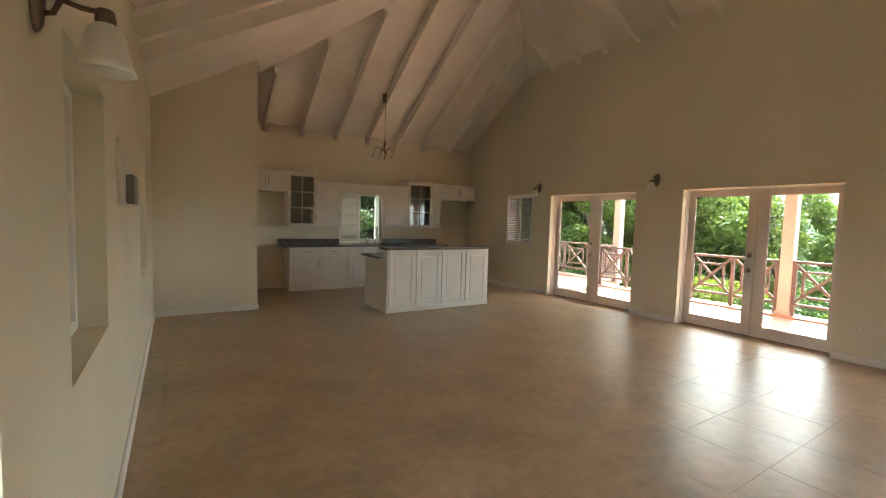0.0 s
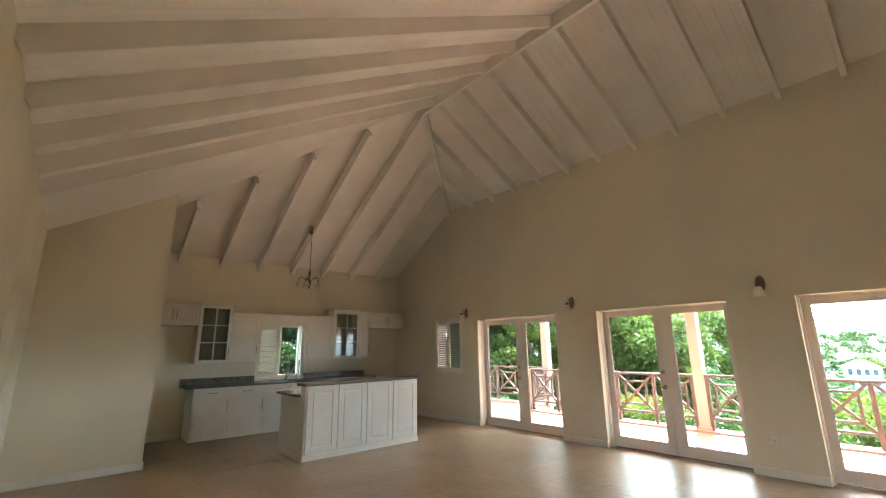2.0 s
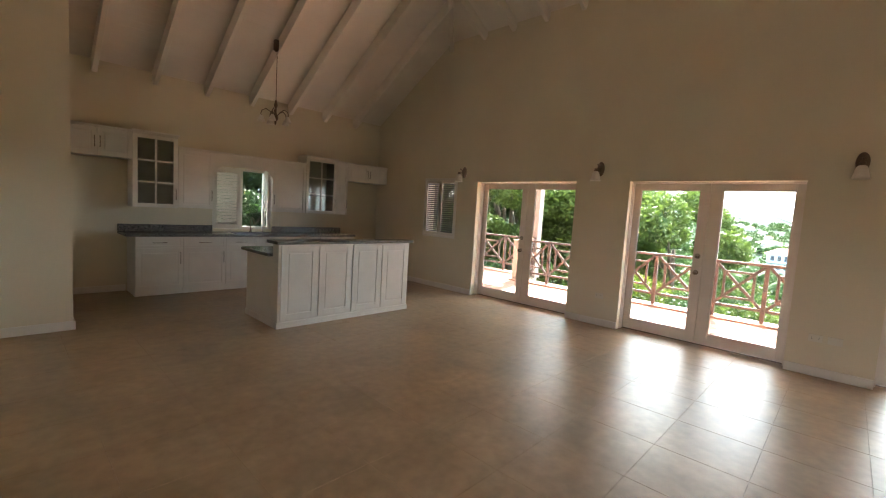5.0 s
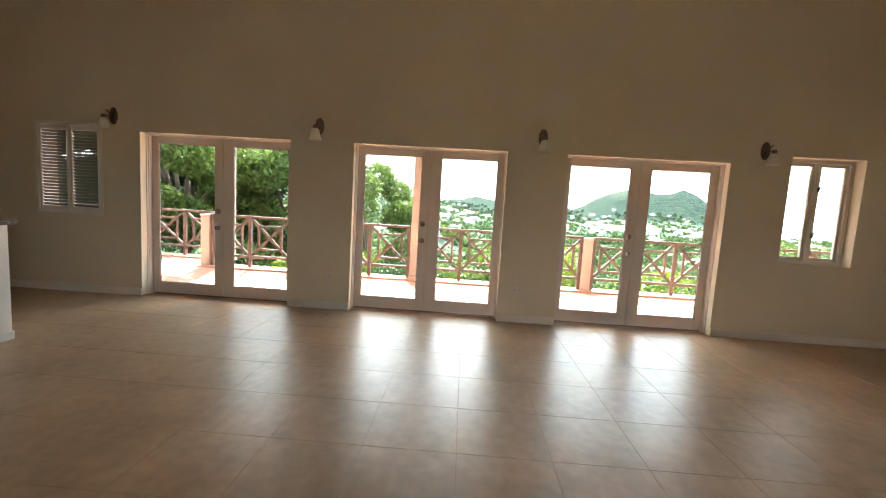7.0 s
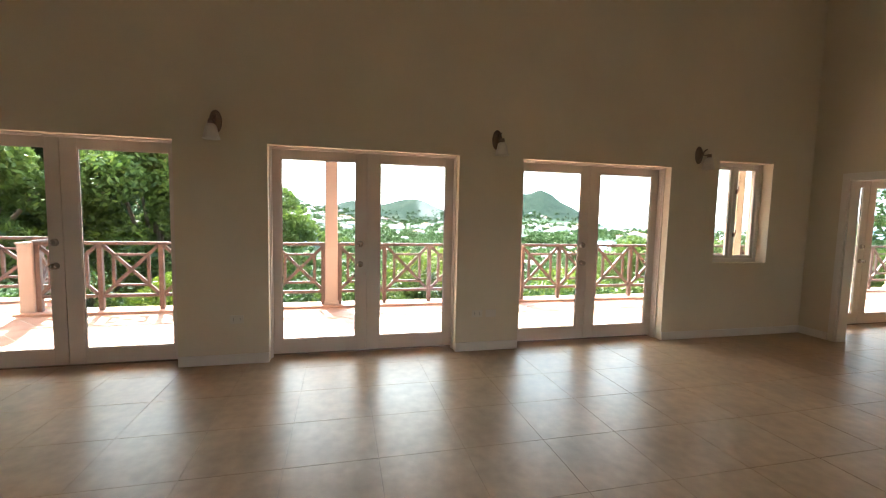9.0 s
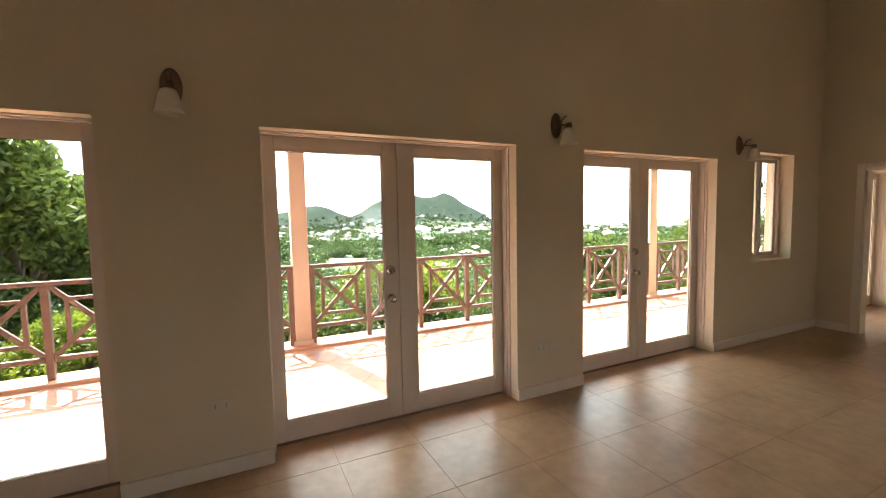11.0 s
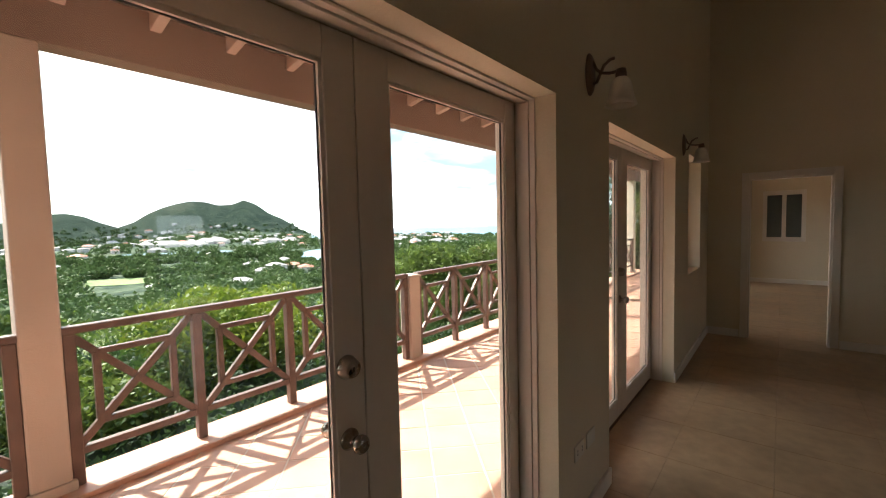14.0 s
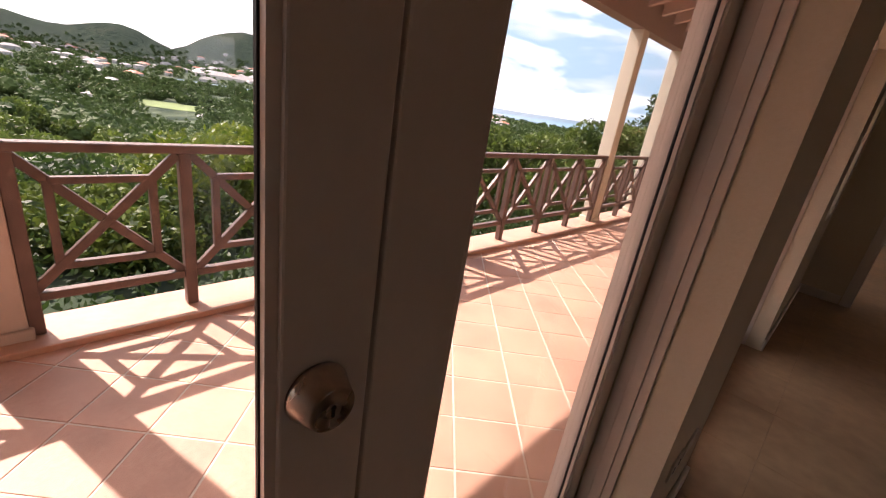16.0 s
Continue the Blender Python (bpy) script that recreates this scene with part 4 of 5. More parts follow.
for k in range(5):
    t = 2 * math.pi * k / 5 + 0.3
    c, s = math.cos(t), math.sin(t)
    pts = [(c * r, s * r, z) for r, z in ((0.02, 2.92), (0.08, 2.99), (0.15, 3.03), (0.21, 2.99), (0.225, 2.94), (0.215, 2.91))]
    arm = part("arm", tube(B(), pts, 0.007, 8), M_BRONZE, ch, "", True)
    part("shade", lathe(B(), ((0.018, 2.915), (0.028, 2.90), (0.045, 2.86), (0.058, 2.82), (0.055, 2.82), (0.042, 2.86), (0.024, 2.895)), seg=16, at=(c * 0.215, s * 0.215, 0)), M_SHADE, arm, "frosted glass bell shade", True)


# ---- wall lamps, switches, sockets ----
def sconce():
    """A bronze oval plate with two crossing curved arms and a hanging bell shade; local x runs into the room."""
    s = thing("wall_sconce", "bronze wall lamp with a frosted bell shade, switched off", "wall lamp", "wall lamps")
    pl = lathe(B(), ((0.0, 0.0), (1.0, 0.0), (1.0, 0.006), (0.86, 0.016), (0.5, 0.022), (0.0, 0.024)), "x", 28)
    for v in pl.verts:
        v.co.y *= 0.055
        v.co.z *= 0.105
    part("plate", pl, M_BRONZE, s, "oval bronze wall plate", True)
    up = [(0.02, 0.0, 0.06), (0.035, 0, 0.02), (0.06, 0, -0.005), (0.10, 0, -0.015), (0.14, 0, -0.015), (0.165, 0, -0.015)]
    part("arm", tube(B(), up, 0.0075, 8), M_BRONZE, s, "", True)
    dn = [(0.02, 0, -0.05), (0.04, 0, -0.045), (0.055, 0, -0.01), (0.075, 0, 0.03), (0.105, 0, 0.05), (0.125, 0, 0.052)]
    part("scroll", tube(B(), dn, 0.0075, 8), M_BRONZE, s, "", True)
    part("cup", lathe(B(), ((0.0, -0.005), (0.022, -0.008), (0.026, -0.03), (0.026, -0.055), (0.0, -0.055)), seg=20, at=(0.155, 0, 0)), M_BRONZE, s, "", True)
    sh = ((0.026, -0.048), (0.040, -0.060), (0.050, -0.085), (0.056, -0.12), (0.064, -0.155), (0.074, -0.182), (0.071, -0.183), (0.060, -0.152), (0.052, -0.12), (0.046, -0.088), (0.036, -0.066))
    part("shade", lathe(B(), sh, seg=28, at=(0.155, 0, 0)), M_SHADE, s, "frosted white glass bell shade", True)
    return s


first = sconce()
first.matrix_basis = pose(-0.0, 4.03, 2.30, 0, 0, 180)
for x, y, z, turn in ((0, 1.37, 2.30, 180), (0, -1.38, 2.30, 180), (0, -3.99, 2.28, 180), ):
    copy_thing(first, pose(x, y, z, 0, 0, turn))
copy_thing(first, pose(WX, -1.343, 2.016)).scale = (0.84, 0.84, 0.84)


def outlet(y, z, wide=0.12, blank=False):
    ob = thing("socket_outlet", "white plastic socket plate on the wall", "socket", "wall sockets", "", (0, y, z))
    part("plate", box(B(), -0.008, -wide / 2, -0.04, -0.0005, wide / 2, 0.04, 0.002), M_PLASTIC, ob)
    if not blank:
        for yy in (-0.03, 0.03):
            for dz in (-0.008, 0.008):
                part("slot", box(B(), -0.0095, yy - 0.002, dz - 0.005, -0.0075, yy + 0.002, dz + 0.005), M_DARK, ob)


outlet(-1.21, 0.415)
outlet(-1.37, 0.415, 0.12, True)
outlet(1.22, 0.44)
pn = thing("intercom", "white wall panel with a grey handset box beneath", "intercom", "", "", (WX, 0.47, 1.76))
part("plate", box(B(), 0.0005, -0.19, -0.20, 0.02, 0.40, 0.17, 0.004), M_PLASTIC, pn)
part("box", box(B(), 0.021, 0.06, -0.19, 0.065, 0.37, -0.01, 0.01), M_GREY, pn, "grey plastic box")


# ---- veranda ----
RX, NYV, SYV, WIDE, CORNER = 2.59, 9.0, -13.0, 3.55, 4.43
bm = B()
poly = [(T, SYV), (RX + 0.2, SYV), (RX + 0.2, CORNER + 0.12), (WIDE + 0.2, CORNER + 0.12), (WIDE + 0.2, NYV), (T, NYV)]
lo = [bm.verts.new((x, y, -0.30)) for x, y in poly]
hi = [bm.verts.new((x, y, -0.0255)) for x, y in poly]
bm.faces.new(lo), bm.faces.new(hi)
for i in range(6):
    bm.faces.new((lo[i], lo[(i + 1) % 6], hi[(i + 1) % 6], hi[i]))
bmesh.ops.recalc_face_normals(bm, faces=bm.faces)
terrace = solid("terrace_floor", bm, M_TGROUT, "sunlit veranda floor of diagonal terracotta tiles", "floor", kind="structure")
bm = box(B(), RX - 0.16, SYV, -0.0255, RX + 0.2, CORNER + 0.12, 0.012, 0.006)
solid("terrace_curb", bm, M_TERRA, "low terracotta curb along the veranda edge", "curb", kind="structure")
bm = box(B(), WIDE - 0.16, CORNER + 0.12, -0.0255, WIDE + 0.2, NYV, 0.012, 0.006)
solid("terrace_curb", bm, M_TERRA, "low terracotta curb along the veranda edge", "curb", kind="structure")


def post_tall(x, y, material, label, size=0.19, top=2.66):
    c = thing("column", label, "column", "veranda columns", "", (x, y, -0.03))
    h = size / 2
    part("shaft", box(B(), -h, -h, 0.0, h, h, top + 0.03, 0.012), material, c)
    part("base_block", box(B(), -h - 0.02, -h - 0.02, 0.0, h + 0.02, h + 0.02, 0.10, 0.01), material, c)


def post_half(x, y, size=0.17):
    c = thing("pillar", "short peach stucco pillar in the veranda railing", "pillar", "railing pillars", "", (x, y, -0.03))
    h = size / 2
    part("shaft", box(B(), -h, -h, 0.0, h, h, 0.985, 0.012), M_STUCCO, c)
    part("cap", box(B(), -h - 0.012, -h - 0.012, 0.985, h + 0.012, h + 0.012, 1.012, 0.006), M_STUCCO, c)


CLAB = "peach stucco veranda column standing on the tiled floor"
post_tall(RX + 0.05, 0.39, M_STUCCO, CLAB)
for y in (-5.95, -7.55, -12.2):
    post_tall(RX + 0.05, y, M_PALECOL, "pale cream stucco veranda column standing on the tiled floor")
post_tall(WIDE, CORNER + 0.1, M_STUCCO, CLAB)
post_half(RX + 0.02, -2.78)
post_half(RX + 0.02, CORNER)


def railing(a, b, n, first_post=True, last_post=True):
    """A run of n crossed panels from a to b on the floor."""
    a, b = Vector((*a, 0)), Vector((*b, 0))
    d = (b - a).normalized()
    r = thing("railing", "dark red painted timber railing with crossed bars", "railing", "veranda railings", "", a)
    L = (b - a).length
    TOP, LOW = 0.955, 0.22
    side = Vector((d.y, -d.x, 0))

    def P(u, z, off=0.0):
        return d * u + side * off + Vector((0, 0, z))
    part("top_rail", bar(B(), P(-0.01, TOP + 0.022), P(L + 0.01, TOP + 0.022), 0.075, 0.045, (0, 0, 1), 0.005), M_RAIL, r)
    w = L / n
    for i in range(n + 1):
        if (i == 0 and not first_post) or (i == n and not last_post):
            continue
        u = min(max(w * i, 0.032), L - 0.032)
        part("post", bar(B(), P(u, 0.013), P(u, TOP - 0.001), 0.062, 0.062, d, 0.004), M_RAIL, r)
    for i in range(n):
        u0, u1 = w * i + 0.035, w * (i + 1) - 0.035
        part("bottom_rail", bar(B(), P(u0, LOW), P(u1, LOW), 0.05, 0.045, (0, 0, 1), 0.003), M_RAIL, r)
        za, zb = LOW + 0.02, TOP - 0.01
        part("diagonal", bar(B(), P(u0, za, 0.004), P(u1, zb, 0.004), 0.036, 0.046, (0, 0, 1), 0.003), M_RAIL, r)
        part("diagonal", bar(B(), P(u0, zb, -0.004), P(u1, za, -0.004), 0.036, 0.046, (0, 0, 1), 0.003), M_RAIL, r)
        f = 0.185
        ua, ub = u0 + (u1 - u0) * f, u1 - (u1 - u0) * f
        zc, ze2 = za + (zb - za) * f, zb - (zb - za) * f
        for u in (ua, ub):
            part("upright", bar(B(), P(u, zc), P(u, ze2), 0.04, 0.04, d, 0.003), M_RAIL, r)
        for z in (zc, ze2):
            part("cross_bar", bar(B(), P(ua, z), P(ub, z), 0.04, 0.036, (0, 0, 1), 0.003), M_RAIL, r)


railing((RX, CORNER - 0.09), (RX, 0.485), 5)
railing((RX, 0.295), (RX, -2.695), 4)
railing((RX, -2.865), (RX, -5.855), 4)
railing((RX, -6.045), (RX, -7.45), 2)
railing((RX, -7.65), (RX, -12.1), 6)
railing((RX + 0.11, CORNER), (WIDE - 0.1, CORNER + 0.08), 1)
railing((WIDE, NYV), (WIDE, CORNER + 0.2), 5)

# veranda roof: beam, sloping boards and rafters
BZ0, BZ1 = 2.66, 3.02
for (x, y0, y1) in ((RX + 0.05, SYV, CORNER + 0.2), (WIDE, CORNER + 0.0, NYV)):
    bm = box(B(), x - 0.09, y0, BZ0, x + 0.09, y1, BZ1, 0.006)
    solid("veranda_beam", bm, M_BEAM_SHADE, "mauve-brown deep beam over the veranda columns, darkened for shade", "beam", "", "structure")
VR = 0.24
for (x1, y0, y1) in ((RX + 0.15, SYV, CORNER + 0.2), (WIDE + 0.15, CORNER + 0.2, NYV)):
    bm = B()
    xb = x1 - 0.10
    za, zb = BZ1 + 0.10 + VR * (xb - T), BZ1 + 0.10 - VR * 0.10
    n = 14
    for k in range(n):
        s, t = k / n, (k + 1) / n - 0.003
        q = [(T + (x1 - T) * s, za + (zb - za) * s), (T + (x1 - T) * t, za + (zb - za) * t)]
        v = [bm.verts.new((x, y, z + h)) for h in (0, 0.02) for (x, z), y in ((q[0], y0), (q[1], y0), (q[1], y1), (q[0], y1))]
        for f in ((0, 1, 2, 3), (4, 7, 6, 5), (0, 4, 5, 1), (2, 6, 7, 3), (1, 5, 6, 2), (0, 3, 7, 4)):
            bm.faces.new([v[i] for i in f])
    v = [bm.verts.new((x, y, z + h)) for h in (0.021, 0.10) for x, z, y in ((T, za, y0), (x1, zb, y0), (x1, zb, y1), (T, za, y1))]
    for f in ((0, 1, 2, 3), (4, 7, 6, 5), (0, 4, 5, 1), (2, 6, 7, 3), (1, 5, 6, 2), (0, 3, 7, 4)):
        bm.faces.new([v[i] for i in f])
    bmesh.ops.recalc_face_normals(bm, faces=bm.faces)
    solid("veranda_ceiling", bm, M_VCEIL, "boarded pale pink ceiling sloping over the veranda", "ceiling", "", "structure")
    y = y0 + 0.2
    while y < y1:
        solid("veranda_rafter", bar(B(), (T + 0.01, y, za - 0.125), (x1 - 0.02, y, zb - 0.107), 0.07, 0.245, (0, 0, 1), 0.004), M_VCEIL, "pale pink rafter under the veranda ceiling", "rafter", "veranda rafters", "structure")
        y += 0.5
    solid("fascia", box(B(), x1, y0, zb - 0.10, x1 + 0.03, y1, zb + 0.12, 0.004), M_TRIM, "white fascia board at the veranda eaves", "fascia", "", "structure")


# ---- land, sea, hills ----
def fbm(x, y, s, o=4):
    return noise.fractal(Vector((x / s, y / s, 3.7)), 1.0, 2.0, o)


HILLS = (   # azimuth, distance, height of the top, spread across, spread in depth
    (-20.6, 2300, 109, 184, 420), (-23.7, 2350, 11, 141, 380), (-26.9, 2300, 91, 86, 320), (-12.0, 2500, 0, 97, 300), (-30.5, 2250, 38, 91, 300),
    (-16.7, 2300, 7, 98, 380), (-9.4, 2500, 72, 131, 300), (-6.4, 2550, 12, 101, 300), (-1.0, 2900, 69, 110, 300), (-4.2, 2800, 23, 115, 300),
    (0.6, 2300, 36, 158, 420), (8.4, 1900, 54, 184, 500), (15.8, 1500, 44, 260, 520), (31.1, 1200, 79, 382, 420), (5.5, 175, -14, 30, 60),
    (-35.6, 600, -45, 30, 110),
)


def land(x, y):
    r = math.hypot(x, y)
    z = -1.0 - 37.0 * (1 - math.exp(-max(0.0, r - 7.0) / 125.0))
    for az, dist, top, sw, sd in HILLS:
        c, s = math.cos(radians(az)), math.sin(radians(az))
        al, ac = x * c + y * s - dist, -x * s + y * c
        z += (top + 36) * math.exp(-(al / sd) ** 2 - (ac / sw) ** 2)
    z += fbm(x, y, 260) * min(7.0, r / 90.0) + fbm(x, y, 40) * min(0.8, r / 160.0)
    az = math.degrees(math.atan2(y, x))
    if r > 1350 and az < -33:                            # the shore
        z -= min(30.0, (r - 1350) * 0.05 * min(1.0, (-33 - az) / 4.0))
    return z


def ground_mat():
    m = bpy.data.materials.new("hazed_wooded_ground")
    m.use_nodes = True
    n, l = m.node_tree.nodes, m.node_tree.links
    b = n["Principled BSDF"]
    geo = n.new("ShaderNodeNewGeometry")
    vo = n.new("ShaderNodeTexVoronoi")
    vo.inputs["Scale"].default_value = 0.085
    nz, nb = n.new("ShaderNodeTexNoise"), n.new("ShaderNodeTexNoise")
    nz.inputs["Scale"].default_value, nz.inputs["Detail"].default_value = 0.006, 6
    nb.inputs["Scale"].default_value, nb.inputs["Detail"].default_value = 0.25, 6
    for t in (vo, nz, nb):
        l.new(geo.outputs["Position"], t.inputs["Vector"])
    r1, r2 = n.new("ShaderNodeValToRGB"), n.new("ShaderNodeValToRGB")
    # woodland greens, greyed and blued to carry the distance haze
    r1.color_ramp.elements[0].color, r1.color_ramp.elements[1].color = (0.024, 0.044, 0.027, 1), (0.074, 0.100, 0.060, 1)
    r1.color_ramp.elements[0].position, r1.color_ramp.elements[1].position = 0.3, 0.7
    cell, blend = n.new("ShaderNodeSeparateColor"), n.new("ShaderNodeMix")
    l.new(vo.outputs["Color"], cell.inputs[0])
    blend.inputs["Factor"].default_value = 0.55
    l.new(nb.outputs["Fac"], blend.inputs["A"])
    l.new(cell.outputs[0], blend.inputs["B"])
    l.new(blend.outputs["Result"], r1.inputs[0])
    r2.color_ramp.elements[0].color, r2.color_ramp.elements[1].color = (0, 0, 0, 1), (1, 1, 1, 1)
    r2.color_ramp.elements[0].position, r2.color_ramp.elements[1].position = 0.58, 0.64
    l.new(nz.outputs["Fac"], r2.inputs[0])
    mx = n.new("ShaderNodeMix")
    mx.data_type = "RGBA"
    l.new(r2.outputs[0], mx.inputs["Factor"])
    l.new(r1.outputs[0], mx.inputs["A"])
    mx.inputs["B"].default_value = (0.088, 0.104, 0.064, 1)
    l.new(mx.outputs["Result"], b.inputs["Base Color"])
    b.inputs["Roughness"].default_value = 0.9
    b.inputs["Specular IOR Level"].default_value = 0.1
    bp = n.new("ShaderNodeBump")
    bp.inputs["Strength"].default_value, bp.inputs["Distance"].default_value = 0.8, 5.0
    l.new(vo.outputs["Distance"], bp.inputs["Height"])
    l.new(bp.outputs["Normal"], b.inputs["Normal"])
    return m


M_GROUND = ground_mat()
NA, NR = 260, 120
pts, faces = [(0.0, 0.0, -1.2)], []
for i in range(NR):
    r = 5.0 * (4600.0 / 5.0) ** (i / (NR - 1))
    for k in range(NA):
        t = 2 * math.pi * k / NA
        x, y = r * math.cos(t), r * math.sin(t)
        pts.append((x, y, land(x, y) if x > -40 or r < 300 else -38.0))
for k in range(NA):
    faces.append((0, 1 + k, 1 + (k + 1) % NA))
for i in range(NR - 1):
    for k in range(NA):
        a, b = 1 + i * NA + k, 1 + i * NA + (k + 1) % NA
        faces.append((a, a + NA, b + NA, b))
me = bpy.data.meshes.new("ground")
me.from_pydata(pts, [], faces)
me.materials.append(M_GROUND)
me.polygons.foreach_set("use_smooth", [True] * len(me.polygons))
tagged(new("ground", me), "wooded green hillside falling to a valley and hills", "ground", kind="structure")

M_SEA = mat("sea", (0.10, 0.22, 0.30), 0.35, var=0.1, scale=0.004, fine=0.05, bump=0.1)
bm = box(B(), -4700, -4800, -42.0, 4800, 4700, -40.5)
solid("water", bm, M_SEA, "calm blue-grey sea beyond the valley", "sea", kind="structure")


# sky beyond the hills: a ring of bright cloud all round
bm = B()
rows = []
for j in range(9):
    el = radians(-1.5 + 36.5 * j / 8)
    rows.append([bm.verts.new((4550 * math.cos(el) * math.cos(2 * math.pi * k / 96), 4550 * math.cos(el) * math.sin(2 * math.pi * k / 96), 4550 * math.sin(el))) for k in range(96)])
for p, q in zip(rows, rows[1:]):
    for k in range(96):
        bm.faces.new((p[k], p[(k + 1) % 96], q[(k + 1) % 96], q[k]))
solid("backdrop_sky", bm, M_SKY, "bright hazy sky with white cloud and blue gaps", "sky", kind="structure", smooth=True)


# ---- trees ----
def leaf_cloud(rng, centres, radii, n, size, flat=0.75):
    """n small folded leaves scattered over a set of clumps; returns vertices and faces."""
    c = np.array(centres)
    rad = np.array(radii)
    pick = rng.choice(len(c), n, p=rad ** 2 / (rad ** 2).sum())
    d = rng.normal(size=(n, 3))
    d /= np.linalg.norm(d, axis=1)[:, None]
    dist = rng.uniform(0.55, 1.05, n) ** 0.6
    p = c[pick] + d * (rad[pick] * dist)[:, None] * np.array((1, 1, flat))
    a = rng.normal(size=(n, 3)) + d * 0.4
    a /= np.linalg.norm(a, axis=1)[:, None]
    b = np.cross(a, rng.normal(size=(n, 3)))
    b /= np.linalg.norm(b, axis=1)[:, None]
    s = (np.broadcast_to(size, len(c))[pick] * rng.uniform(0.6, 1.35, n))[:, None]
    v = np.stack([p - a * s, p + b * s * 0.42, p + a * s, p - b * s * 0.42], 1).reshape(-1, 3)
    f = np.arange(n * 4).reshape(n, 4)
    return v, f


def crown_hearts(rng, centres, radii, flat=0.8):
    """Uneven low lumps inside the crowns, so that far woods are dense."""
    bm = B()
    bmesh.ops.create_icosphere(bm, subdivisions=2, radius=1.0)
    unit = np.array([v.co for v in bm.verts])
    tri = np.array([[v.index for v in f.verts] for f in bm.faces])
    bm.free()
    c, r = np.array(centres), np.array(radii)
    bumps = rng.uniform(0.42, 0.74, (len(c), len(unit), 1))
    v = (c[:, None, :] + unit[None] * bumps * r[:, None, None] * np.array((1, 1, flat))).reshape(-1, 3)
    f = (tri[None] + (np.arange(len(c)) * len(unit))[:, None, None]).reshape(-1, 3)
    return v, f


def mesh_np(name, v, f, material):
    me = bpy.data.meshes.new(name)
    me.from_pydata(v.tolist(), [], f.tolist())
    me.materials.append(material)
    return me


def tree(x, y, top, width, material, leaves, leaf, seed, label, clumps=26, foot=None, low=0.35, group="garden trees"):
    """A forked tree: trunk and limbs, with a crown of leaf clumps up to the height top."""
    rng = np.random.default_rng(seed)
    z0 = (land(x, y) if foot is None else foot) - 0.2
    h = top - z0
    tr = thing("tree", label, "tree", group, "", (x, y, z0))
    bm = B()
    lean = rng.uniform(-0.2, 0.2, 2)
    stem = [(lean[0] * t * h * 0.3, lean[1] * t * h * 0.3, t * h * 0.6) for t in (0, 0.25, 0.5, 0.75, 1)]
    r0 = 0.03 * h + 0.03
    tube(bm, stem, [r0, r0 * 0.85, r0 * 0.7, r0 * 0.55, r0 * 0.35], 8)
    cs, rs = [], []
    for k in range(clumps):
        t = rng.uniform(0, 2 * math.pi)
        u = rng.uniform(low, 1.0)
        reach = width * 0.5 * math.sqrt(max(0.05, 1 - (2 * (u - low) / (1 - low) - 0.9) ** 2 * 0.75)) * rng.uniform(0.45, 1.0)
        c = Vector((math.cos(t) * reach, math.sin(t) * reach, u * h))
        rr = width * rng.uniform(0.12, 0.2)
        c.z = min(c.z, h - rr * 0.6)
        cs.append(tuple(c)), rs.append(rr)
        if k % 3 == 0:
            s = Vector(stem[2 + k % 3])
            tube(bm, (s, s.lerp(c, 0.5) + Vector((0, 0, 0.06 * h)), c), [r0 * 0.4, r0 * 0.25, r0 * 0.1], 6)
    part("trunk", bm, M_BARK, tr, "brown trunk and limbs", True)
    v, f = leaf_cloud(rng, cs, rs, leaves, leaf)
    cr = new("crown", mesh_np("crown", v, f, material))
    cr.parent = tr
    return tr


L1, L2, L3 = "leafy green tree on the slope by the veranda", "bright yellow-green tree just below the railing", "dark dense evergreen tree by the veranda"
